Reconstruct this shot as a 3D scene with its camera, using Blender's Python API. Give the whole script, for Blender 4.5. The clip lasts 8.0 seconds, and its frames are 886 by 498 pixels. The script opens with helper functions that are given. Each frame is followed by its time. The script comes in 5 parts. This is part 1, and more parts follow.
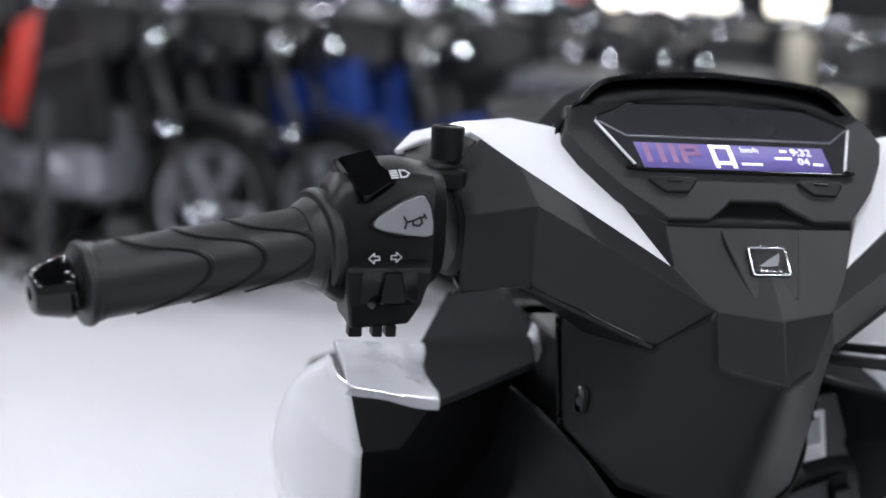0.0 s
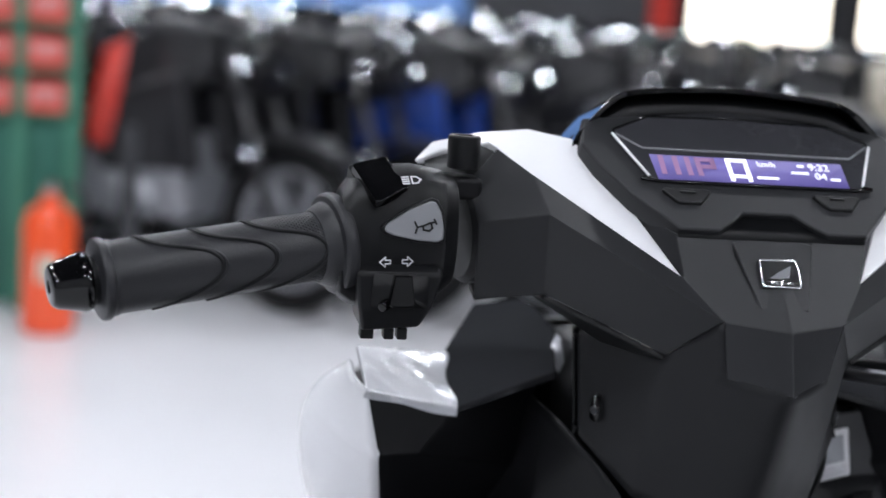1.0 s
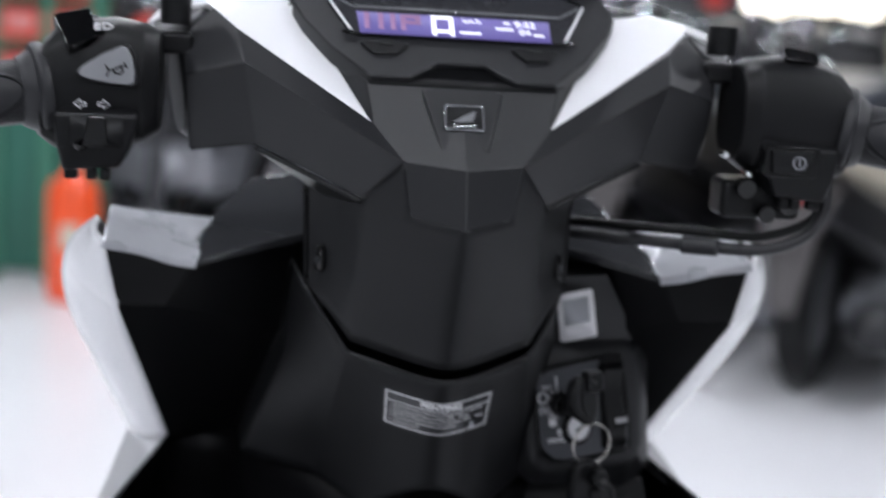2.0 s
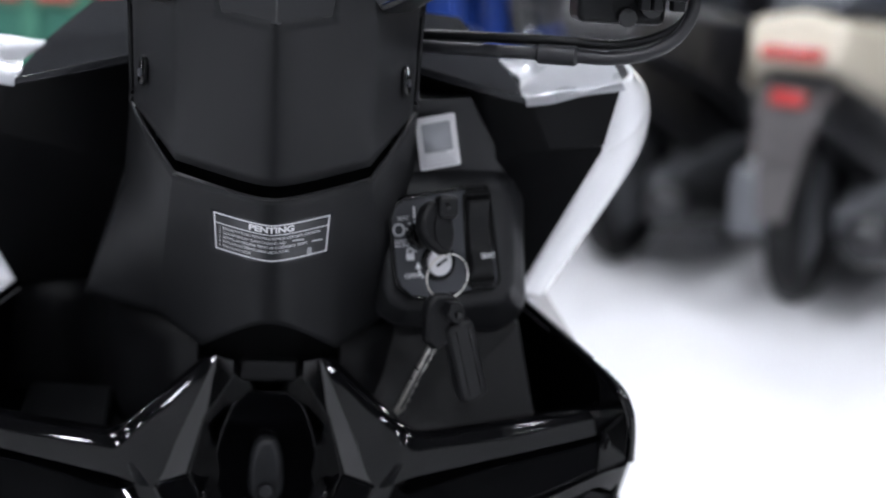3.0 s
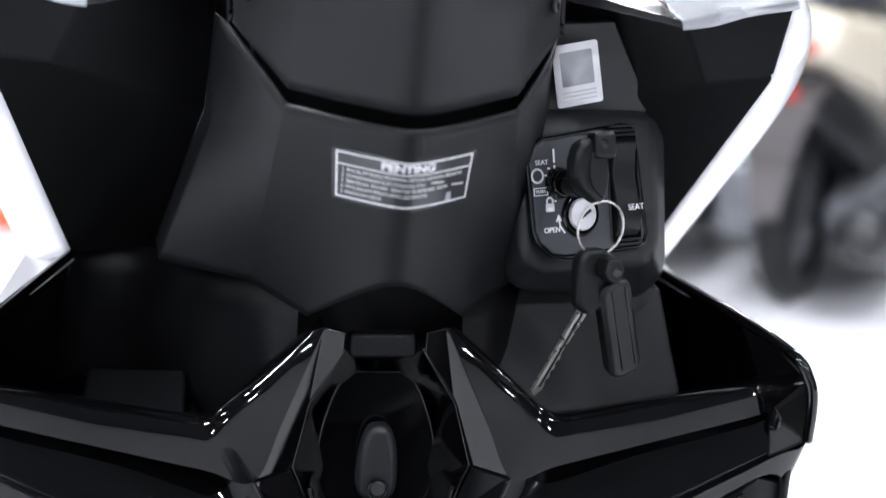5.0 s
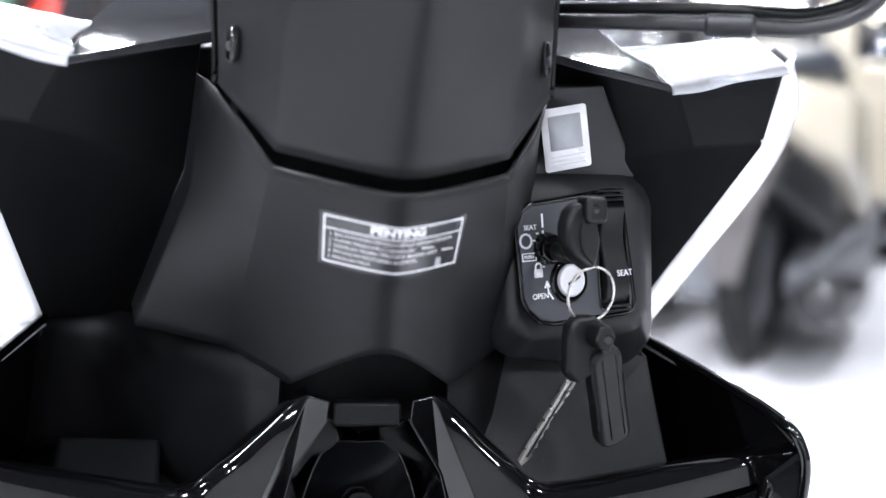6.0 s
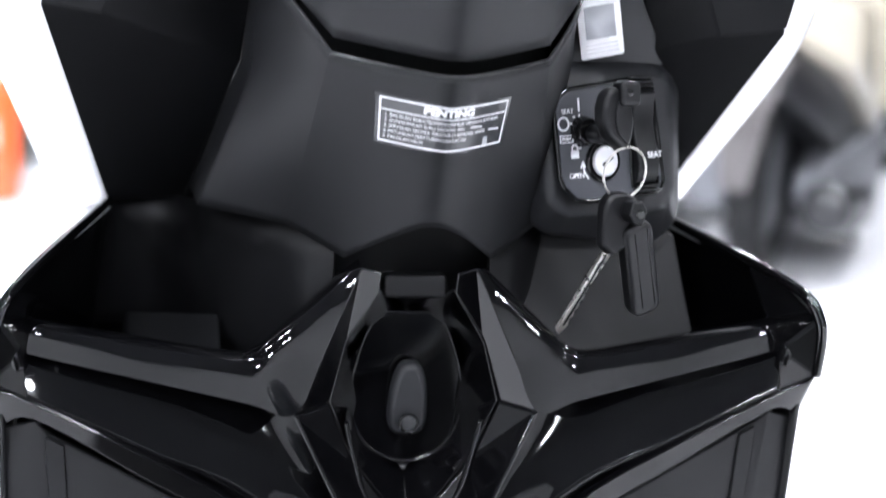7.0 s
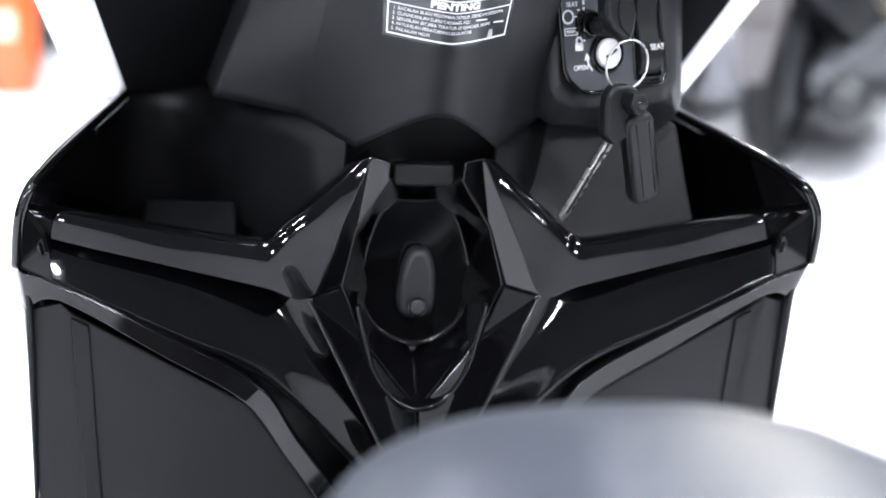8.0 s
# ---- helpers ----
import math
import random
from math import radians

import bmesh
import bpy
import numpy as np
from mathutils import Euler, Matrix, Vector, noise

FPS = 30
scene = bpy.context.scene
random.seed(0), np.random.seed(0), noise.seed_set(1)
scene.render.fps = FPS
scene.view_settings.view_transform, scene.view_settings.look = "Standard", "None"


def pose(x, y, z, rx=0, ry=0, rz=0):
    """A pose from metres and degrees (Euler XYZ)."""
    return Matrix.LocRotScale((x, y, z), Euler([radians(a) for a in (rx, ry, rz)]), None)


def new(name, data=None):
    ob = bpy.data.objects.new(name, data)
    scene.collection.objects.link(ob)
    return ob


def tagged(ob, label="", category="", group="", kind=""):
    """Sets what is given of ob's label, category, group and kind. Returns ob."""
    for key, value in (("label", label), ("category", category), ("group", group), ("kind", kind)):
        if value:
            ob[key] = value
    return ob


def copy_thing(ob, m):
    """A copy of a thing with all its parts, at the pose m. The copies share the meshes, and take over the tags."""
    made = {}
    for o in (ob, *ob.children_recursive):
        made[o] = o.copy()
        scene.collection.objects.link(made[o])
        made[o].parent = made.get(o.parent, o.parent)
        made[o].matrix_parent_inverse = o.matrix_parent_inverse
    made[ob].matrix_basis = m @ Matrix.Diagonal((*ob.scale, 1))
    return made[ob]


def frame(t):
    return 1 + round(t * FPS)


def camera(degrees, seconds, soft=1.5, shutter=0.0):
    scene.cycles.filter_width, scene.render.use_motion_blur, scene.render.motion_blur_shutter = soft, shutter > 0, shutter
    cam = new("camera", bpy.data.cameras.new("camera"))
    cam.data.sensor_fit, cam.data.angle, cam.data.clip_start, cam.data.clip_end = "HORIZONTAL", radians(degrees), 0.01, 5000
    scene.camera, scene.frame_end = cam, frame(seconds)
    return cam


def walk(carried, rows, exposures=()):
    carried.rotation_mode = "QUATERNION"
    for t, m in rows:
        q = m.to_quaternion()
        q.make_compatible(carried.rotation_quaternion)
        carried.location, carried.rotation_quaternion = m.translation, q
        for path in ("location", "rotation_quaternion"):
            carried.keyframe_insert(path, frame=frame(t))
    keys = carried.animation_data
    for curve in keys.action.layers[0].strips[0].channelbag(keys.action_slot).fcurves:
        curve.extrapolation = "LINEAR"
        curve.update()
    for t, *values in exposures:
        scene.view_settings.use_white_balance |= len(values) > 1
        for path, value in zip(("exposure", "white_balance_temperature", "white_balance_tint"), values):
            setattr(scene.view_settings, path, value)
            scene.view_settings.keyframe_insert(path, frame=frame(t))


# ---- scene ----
cam = camera(35.4, 8.0, shutter=0.3)
# seconds, place, yaw, pitch, roll
PATH = [
    (0.0, -0.3197, -0.6041, 1.0751, -13.89, -10.89, -3.74),
    (0.5, -0.3073, -0.6110, 1.0742, -11.23, -10.39, -3.98),
    (1.0, -0.2871, -0.6281, 1.0687, -10.11, -9.89, -4.13),
    (1.5, -0.2295, -0.6613, 1.0509, -8.97, -9.91, -3.90),
    (1.8, -0.1555, -0.6963, 1.0329, -7.99, -10.11, -3.77),
    (2.0, -0.1013, -0.7081, 1.0141, -7.00, -10.39, -3.50),
    (2.2, -0.0713, -0.7061, 0.9972, -6.62, -11.29, -3.48),
    (3.3, 0.0166, -0.6533, 0.9370, -6.25, -13.55, -2.93),
    (3.5, 0.0189, -0.6433, 0.9340, -6.50, -13.84, -2.86),
    (4.0, 0.0114, -0.6293, 0.9217, -7.46, -13.95, -2.52),
    (4.5, -0.0485, -0.5929, 0.8973, -7.92, -13.92, -2.73),
    (5.0, -0.0755, -0.5559, 0.8855, -8.57, -12.37, -2.60),
    (5.2, -0.0747, -0.5531, 0.8865, -8.59, -11.73, -2.65),
    (6.3, -0.0975, -0.5374, 0.8788, -10.90, -9.43, -3.08),
    (6.5, -0.1046, -0.5457, 0.8726, -10.97, -9.43, -2.89),
    (7.0, -0.1148, -0.5861, 0.8748, -10.17, -13.20, -2.93),
    (7.5, -0.1169, -0.5952, 0.8795, -9.85, -16.36, -2.92),
    (8.0, -0.1136, -0.6116, 0.8794, -9.39, -17.65, -2.83),
]
walk(cam, [(t, pose(x, y, z, 90 + p, r, w)) for t, x, y, z, w, p, r in PATH],
     exposures=[(0.0, -0.92), (2.0, -0.88), (3.5, -0.25), (4.0, -0.15), (4.5, 0.03), (5.2, 0.45), (6.5, 0.92), (8.0, 1.08)])
cam.data.dof.use_dof = True
cam.data.dof.focus_distance = 0.664
cam.data.dof.aperture_fstop = 4.9

# ---- world and light ----
world = bpy.data.worlds.new("world")
scene.world = world
world.use_nodes = True
world.node_tree.nodes["Background"].inputs[0].default_value = (0.80, 0.88, 1.0, 1)
world.node_tree.nodes["Background"].inputs[1].default_value = 0.05


# ---- materials ----
def material(name, colour, rough=0.5, metal=0.0, grain=0.0, grain_scale=900.0, mottle=0.0, mottle_scale=14.0, coat=0.0, spec=0.5, relief=0.0004):
    """A painted, plastic or metal surface: fine grain as relief, and slow mottling of colour and gloss."""
    m = bpy.data.materials.new(name)
    m.use_nodes = True
    nt = m.node_tree
    b = nt.nodes["Principled BSDF"]
    b.inputs["Base Color"].default_value = (*colour, 1)
    b.inputs["Roughness"].default_value = rough
    b.inputs["Metallic"].default_value = metal
    b.inputs["Coat Weight"].default_value = coat
    b.inputs["Coat Roughness"].default_value = 0.04
    b.inputs["Specular IOR Level"].default_value = spec
    co = nt.nodes.new("ShaderNodeTexCoord")
    if mottle:
        n = nt.nodes.new("ShaderNodeTexNoise")
        n.inputs["Scale"].default_value = mottle_scale
        n.inputs["Detail"].default_value = 5
        nt.links.new(co.outputs["Object"], n.inputs["Vector"])
        ramp = nt.nodes.new("ShaderNodeMapRange")
        ramp.inputs["To Min"].default_value = 1 - mottle
        ramp.inputs["To Max"].default_value = 1 + mottle
        nt.links.new(n.outputs["Fac"], ramp.inputs["Value"])
        mul = nt.nodes.new("ShaderNodeVectorMath")
        mul.operation = "SCALE"
        mul.inputs[0].default_value = colour
        nt.links.new(ramp.outputs[0], mul.inputs["Scale"])
        nt.links.new(mul.outputs[0], b.inputs["Base Color"])
        r2 = nt.nodes.new("ShaderNodeMath")
        r2.operation = "MULTIPLY"
        r2.inputs[1].default_value = rough
        nt.links.new(ramp.outputs[0], r2.inputs[0])
        nt.links.new(r2.outputs[0], b.inputs["Roughness"])
    if grain:
        g = nt.nodes.new("ShaderNodeTexNoise")
        g.inputs["Scale"].default_value = grain_scale
        g.inputs["Detail"].default_value = 3
        nt.links.new(co.outputs["Object"], g.inputs["Vector"])
        bump = nt.nodes.new("ShaderNodeBump")
        bump.inputs["Strength"].default_value = grain
        bump.inputs["Distance"].default_value = relief
        nt.links.new(g.outputs["Fac"], bump.inputs["Height"])
        nt.links.new(bump.outputs[0], b.inputs["Normal"])
    return m


def glow(name, colour, strength):
    m = bpy.data.materials.new(name)
    m.use_nodes = True
    b = m.node_tree.nodes["Principled BSDF"]
    b.inputs["Base Color"].default_value = (*colour, 1)
    b.inputs["Emission Color"].default_value = (*colour, 1)
    b.inputs["Emission Strength"].default_value = strength
    return m


MATTE = material("matte_black_plastic", (0.0045, 0.0047, 0.0054), 0.40, grain=0.25, grain_scale=1800, mottle=0.12, mottle_scale=30, spec=0.23)
GREYISH = material("satin_charcoal_plastic", (0.0105, 0.0109, 0.0126), 0.47, grain=0.2, grain_scale=1800, mottle=0.10, mottle_scale=30, spec=0.38)
COLUMN = material("fine_grained_plastic", (0.0075, 0.0078, 0.0090), 0.50, grain=0.3, grain_scale=1800, mottle=0.12, mottle_scale=30, spec=0.26)
# Coarse-grained copy of the matte plastic, darker and duller to imitate shade.
DEEP = material("shaded_coarse_plastic", (0.0042, 0.0043, 0.0050), 0.42, grain=0.4, grain_scale=1500, mottle=0.15, mottle_scale=25, spec=0.20)
GLOSS = material("gloss_black_plastic", (0.0014, 0.0014, 0.0017), 0.04, coat=0.0, spec=0.42, mottle=0.2, mottle_scale=22)
RUBBER = material("black_rubber", (0.017, 0.0172, 0.0195), 0.40, grain=0.4, grain_scale=1300, mottle=0.15, mottle_scale=60, spec=0.36)
WHITE = material("white_paint", (0.85, 0.85, 0.87), 0.22, coat=0.6, mottle=0.02)
FILM = material("silver_film", (0.50, 0.51, 0.54), 0.28, metal=0.10, coat=0.6, grain=0.35, grain_scale=45, mottle=0.14, mottle_scale=40, relief=0.0020)
DARKTOP = material("dark_metallic_paint", (0.030, 0.031, 0.034), 0.07, spec=0.30, mottle=0.1)
CHROME = material("chrome", (0.75, 0.76, 0.78), 0.16, metal=1.0, mottle=0.12, mottle_scale=300)
STEEL = material("cut_steel", (0.62, 0.60, 0.56), 0.28, metal=1.0, grain=0.2, grain_scale=2500, mottle=0.15, mottle_scale=200)
GREYBTN = material("grey_button", (0.19, 0.195, 0.205), 0.18, coat=0.5, mottle=0.05, mottle_scale=100)
SHUTTER = material("brushed_zinc", (0.58, 0.58, 0.60), 0.42, metal=0.5, grain=0.2, grain_scale=2500, mottle=0.05, mottle_scale=200)
PRINT = material("white_print", (0.72, 0.72, 0.74), 0.5, mottle=0.05, mottle_scale=200)
PRINTPALE = material("pale_grey_print", (0.52, 0.52, 0.54), 0.5, mottle=0.08, mottle_scale=900)
PRINTGREY = material("grey_print", (0.30, 0.31, 0.33), 0.5, mottle=0.05, mottle_scale=200)
PLATE = material("charcoal_plate", (0.034, 0.036, 0.042), 0.38, grain=0.3, grain_scale=1800, mottle=0.1, mottle_scale=40, spec=0.4)
STICKER = material("clear_sticker", (0.030, 0.031, 0.034), 0.22, mottle=0.1, mottle_scale=80)
LABEL = material("white_label", (0.78, 0.78, 0.80), 0.45, mottle=0.03, mottle_scale=90)
LENS = material("smoked_lens", (0.030, 0.030, 0.034), 0.10, mottle=0.1, mottle_scale=60, coat=0.3)
LCDBACK = glow("lcd_backlight", (0.12, 0.095, 0.32), 0.50)
LCDAMBER = glow("lcd_ghost", (0.25, 0.13, 0.26), 0.5)
LCDWHITE = glow("lcd_digit", (0.95, 0.95, 1.0), 1.2)
SEATMAT = material("black_vinyl", (0.036, 0.040, 0.050), 0.36, grain=0.5, grain_scale=500, mottle=0.1)


# ---- mesh helpers ----
EYE = Vector((0, -0.9, 1.25))


def finish(name, mesh, mat, parent=None, label="", smooth=True):
    mesh.materials.append(mat)
    if smooth:
        mesh.polygons.foreach_set("use_smooth", [True] * len(mesh.polygons))
    ob = new(name, mesh)
    if parent:
        ob.parent = parent
    if label:
        tagged(ob, label)
    return ob


def part(name, bm, mat, parent=None, label="", smooth=True):
    mesh = bpy.data.meshes.new(name)
    bm.normal_update()
    bm.to_mesh(mesh)
    bm.free()
    return finish(name, mesh, mat, parent, label, smooth)


def soften(ob, width, segments=3, angle=14):
    b = ob.modifiers.new("bevel", "BEVEL")
    b.width, b.segments, b.limit_method, b.angle_limit, b.harden_normals = width, segments, "ANGLE", radians(angle), True
    return ob


def thick(ob, depth):
    s = ob.modifiers.new("solidify", "SOLIDIFY")
    s.thickness, s.offset = depth, -1
    return ob


def face_eye(bm, eye=EYE):
    bm.normal_update()
    for f in bm.faces:
        if f.normal.dot(eye - f.calc_center_median()) < 0:
            f.normal_flip()


def panel(name, pts, faces, mat, parent, depth=0.003, bevel=0.0015, label="", mirror=False, both=False, angle=14, eye=EYE):
    """A moulded sheet from corner points and faces. mirror: on the other side; both: joined with its mirror image."""
    bm = bmesh.new()
    sides = [1, -1] if both else [-1 if mirror else 1]
    for s in sides:
        vs = [bm.verts.new((s * x, y, z)) for x, y, z in pts]
        for f in faces:
            bm.faces.new([vs[i] for i in f])
    bmesh.ops.remove_doubles(bm, verts=bm.verts, dist=1e-5)
    face_eye(bm, eye)
    ob = part(name, bm, mat, parent, label)
    if depth:
        thick(ob, depth)
    return soften(ob, bevel, angle=angle) if bevel else ob


def slab(name, outline, depth, mat, parent, m=Matrix(), bevel=0.0008, label="", segments=2):
    """A plate with the given outline (x, y) in its own plane, depth thick behind it."""
    bm = bmesh.new()
    top = [bm.verts.new(m @ Vector((x, y, 0))) for x, y in outline]
    low = [bm.verts.new(m @ Vector((x, y, -depth))) for x, y in outline]
    bm.faces.new(top)
    bm.faces.new(low[::-1])
    n = len(outline)
    for i in range(n):
        bm.faces.new([top[i], low[i], low[(i + 1) % n], top[(i + 1) % n]])
    bmesh.ops.recalc_face_normals(bm, faces=bm.faces)
    ob = part(name, bm, mat, parent, label)
    return soften(ob, bevel, segments, 25) if bevel else ob


def rounded(w, h, r, n=4, x=0, y=0):
    """The outline of a rectangle with round corners."""
    out = []
    for cx, cy, a in ((w / 2 - r, h / 2 - r, 0), (-w / 2 + r, h / 2 - r, 90), (-w / 2 + r, -h / 2 + r, 180), (w / 2 - r, -h / 2 + r, 270)):
        for k in range(n + 1):
            t = radians(a + 90 * k / n)
            out.append((x + cx + r * math.cos(t), y + cy + r * math.sin(t)))
    return out


def frame_on(origin, right, up):
    """A pose whose z axis points out of the surface spanned by right and up."""
    r = Vector(right).normalized()
    n = r.cross(Vector(up)).normalized()
    u = n.cross(r)
    m = Matrix((r, u, n)).transposed().to_4x4()
    m.translation = origin
    return m


def frame_along(origin, right, up):
    """A pose whose y axis is up exactly, and whose x axis is nearest to right."""
    u = Vector(up).normalized()
    n = Vector(right).cross(u).normalized()
    m = Matrix((u.cross(n), u, n)).transposed().to_4x4()
    m.translation = origin
    return m


def spline(pts, steps=8):
    pts = [Vector(p) for p in pts]
    out = []
    for i in range(len(pts) - 1):
        p0, p1, p2, p3 = pts[max(i - 1, 0)], pts[i], pts[i + 1], pts[min(i + 2, len(pts) - 1)]
        for k in range(steps):
            t = k / steps
            out.append(0.5 * (2 * p1 + (p2 - p0) * t + (2 * p0 - 5 * p1 + 4 * p2 - p3) * t * t + (3 * p1 - p0 - 3 * p2 + p3) * t ** 3))
    return out + [pts[-1]]


def sweep(bm, pts, radius, seg=10, closed=False):
    """A round tube along points; radius is a number or a list."""
    n = len(pts)
    rings = []
    side = None
    for i, p in enumerate(pts):
        a = pts[(i - 1) % n] if closed else pts[max(i - 1, 0)]
        b = pts[(i + 1) % n] if closed else pts[min(i + 1, n - 1)]
        d = (b - a).normalized()
        if side is None:
            side = d.orthogonal().normalized()
        side = (side - d * side.dot(d)).normalized()
        up = d.cross(side)
        r = radius[i] if isinstance(radius, list) else radius
        rings.append([bm.verts.new(p + r * (math.cos(t) * side + math.sin(t) * up)) for t in [2 * math.pi * k / seg for k in range(seg)]])
    for i in range(n if closed else n - 1):
        A, C = rings[i], rings[(i + 1) % n]
        for k in range(seg):
            bm.faces.new([A[k], A[(k + 1) % seg], C[(k + 1) % seg], C[k]])
    if not closed:
        bm.faces.new(rings[0][::-1])
        bm.faces.new(rings[-1])


def tube(name, pts, radius, mat, parent, seg=10, steps=8, label="", closed=False):
    bm = bmesh.new()
    sweep(bm, spline(pts, steps) if not closed else [Vector(p) for p in pts], radius, seg, closed)
    return part(name, bm, mat, parent, label)


def lathe(name, profile, start, end, mat, parent, seg=40, label=""):
    """A turned body: profile rows are (distance from start along the axis, radius)."""
    start, end = Vector(start), Vector(end)
    d = (end - start).normalized()
    s = d.orthogonal().normalized()
    u = d.cross(s)
    bm = bmesh.new()
    rings = []
    for h, r in profile:
        rings.append([bm.verts.new(start + d * h + max(r, 1e-5) * (math.cos(t) * s + math.sin(t) * u)) for t in [2 * math.pi * k / seg for k in range(seg)]])
    for A, C in zip(rings, rings[1:]):
        for k in range(seg):
            bm.faces.new([A[k], A[(k + 1) % seg], C[(k + 1) % seg], C[k]])
    bm.faces.new(rings[0][::-1])
    bm.faces.new(rings[-1])
    ob = part(name, bm, mat, parent, label)
    return soften(ob, 0.0005, 2, 35)


def letters(name, text, size, m, mat, parent, wrap=None, centre=True, depth=0.00015, wide=1.0, bold=0.0):
    """Lettering as a thin mesh. wrap: a function from (x, y) in the plane to a place, for curved supports."""
    c = bpy.data.curves.new(name, "FONT")
    c.body, c.size, c.extrude = text, size, (0 if wrap else depth)
    c.align_x, c.align_y = ("CENTER" if centre else "LEFT"), "CENTER"
    c.offset = bold
    tmp = bpy.data.objects.new(name, c)
    scene.collection.objects.link(tmp)
    mesh = bpy.data.meshes.new_from_object(tmp.evaluated_get(bpy.context.evaluated_depsgraph_get()))
    bpy.data.objects.remove(tmp)
    mesh.name = name
    if wrap:
        # cut into narrow strips so that the print follows the bend
        bm = bmesh.new()
        bm.from_mesh(mesh)
        for k in range(-30, 31):
            x = (0.0008 * k - m[0]) / wide
            bmesh.ops.bisect_plane(bm, geom=bm.verts[:] + bm.edges[:] + bm.faces[:], plane_co=(x, 0, 0), plane_no=(1, 0, 0))
        bm.to_mesh(mesh)
        bm.free()
    for v in mesh.vertices:
        x, y, z = v.co
        v.co = wrap(m[0] + x * wide, m[1] + y) if wrap else m @ Vector((x * wide, y, z))
    mesh.materials.clear()
    return finish(name, mesh, mat, parent, smooth=False)


def strokes(name, lines, width, m, mat, parent, depth=0.0003, closed=False):
    """Line art as thin flat bars in the plane of m."""
    bm = bmesh.new()
    for line in lines:
        for (x0, y0), (x1, y1) in zip(line, line[1:]):
            d = Vector((x1 - x0, y1 - y0)).normalized() * width / 2
            nx, ny = -d.y, d.x
            q = [(x0 - d.x + nx, y0 - d.y + ny), (x1 + d.x + nx, y1 + d.y + ny), (x1 + d.x - nx, y1 + d.y - ny), (x0 - d.x - nx, y0 - d.y - ny)]
            lo = [bm.verts.new(m @ Vector((x, y, 0))) for x, y in q]
            hi = [bm.verts.new(m @ Vector((x, y, depth))) for x, y in q]
            bm.faces.new(hi)
            bm.faces.new(lo[::-1])
            for i in range(4):
                bm.faces.new([lo[i], lo[(i + 1) % 4], hi[(i + 1) % 4], hi[i]])
    bmesh.ops.recalc_face_normals(bm, faces=bm.faces)
    return part(name, bm, mat, parent, smooth=False)


def ring_points(r, n, m, a0=0, a1=360, ry=None):
    return [m @ Vector((r * math.cos(radians(a0 + (a1 - a0) * k / n)), (ry or r) * math.sin(radians(a0 + (a1 - a0) * k / n)), 0)) for k in range(n + (a1 - a0 < 360))]


def box(bm, lo, hi, m=Matrix()):
    v = [bm.verts.new(m @ Vector((x, y, z))) for x in (lo[0], hi[0]) for y in (lo[1], hi[1]) for z in (lo[2], hi[2])]
    for f in ((0, 1, 3, 2), (4, 6, 7, 5), (0, 4, 5, 1), (2, 3, 7, 6), (0, 2, 6, 4), (1, 5, 7, 3)):
        bm.faces.new([v[i] for i in f])


def block(name, lo, hi, mat, parent, m=Matrix(), bevel=0.001, label="", segments=2):
    bm = bmesh.new()
    box(bm, lo, hi, m)
    bmesh.ops.recalc_face_normals(bm, faces=bm.faces)
    ob = part(name, bm, mat, parent, label)
    return soften(ob, bevel, segments, 25) if bevel else ob


def loft(name, rings, mat, parent, bevel=0.002, label="", caps=True, angle=14):
    bm = bmesh.new()
    R = [[bm.verts.new(p) for p in r] for r in rings]
    n = len(rings[0])
    for A, C in zip(R, R[1:]):
        for k in range(n):
            bm.faces.new([A[k], A[(k + 1) % n], C[(k + 1) % n], C[k]])
    if caps:
        bm.faces.new(R[0][::-1])
        bm.faces.new(R[-1])
    bmesh.ops.recalc_face_normals(bm, faces=bm.faces)
    ob = part(name, bm, mat, parent, label)
    return soften(ob, bevel, 3, angle) if bevel else ob


def thing(name, place, label, category, group=""):
    ob = new(name)
    ob.location = place
    ob.empty_display_size = 0.05
    return tagged(ob, label, category, group)

# ---- the showroom ----
FLOORMAT = material("white_floor_tile", (0.74, 0.74, 0.76), 0.30, mottle=0.05, mottle_scale=1.5)
# Grey-white wall with dimness put into its colour, down to near black.
WALLMAT = material("darkened_wall", (0.06, 0.062, 0.068), 0.7, mottle=0.08, mottle_scale=1.2)
PALEWALL = material("pale_reflector_wall", (0.42, 0.424, 0.435), 0.6, mottle=0.05, mottle_scale=1.2)
# For unseen side walls: charcoal chosen so glossy parts mirror little light.
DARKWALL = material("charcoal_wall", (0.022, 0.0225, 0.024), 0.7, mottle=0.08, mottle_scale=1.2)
CEILMAT = material("grey_ceiling", (0.055, 0.057, 0.063), 0.8, mottle=0.04, mottle_scale=2)
LAMPGLOW = glow("lamp_diffuser", (0.89, 0.922, 1.0), 440.0)
WARMGLOW = glow("lit_shopfront", (1.0, 0.93, 0.80), 9.0)
BLUE = material("blue_banner", (0.22, 0.42, 0.85), 0.5, mottle=0.1, mottle_scale=2)
GREEN = material("green_paint", (0.02, 0.13, 0.09), 0.5, mottle=0.2, mottle_scale=4)
GREENLIGHT = material("pale_green_paint", (0.05, 0.20, 0.13), 0.5, mottle=0.2, mottle_scale=4)
RED = material("red_paint", (0.62, 0.05, 0.035), 0.35, mottle=0.1, mottle_scale=8)
ORANGERED = material("extinguisher_red", (0.90, 0.10, 0.025), 0.3, coat=0.5, mottle=0.08, mottle_scale=6)
CREAM = material("cream_paint", (0.55, 0.50, 0.40), 0.25, coat=0.6, mottle=0.06)
BROWN = material("brown_board", (0.10, 0.07, 0.045), 0.6, mottle=0.25, mottle_scale=6)
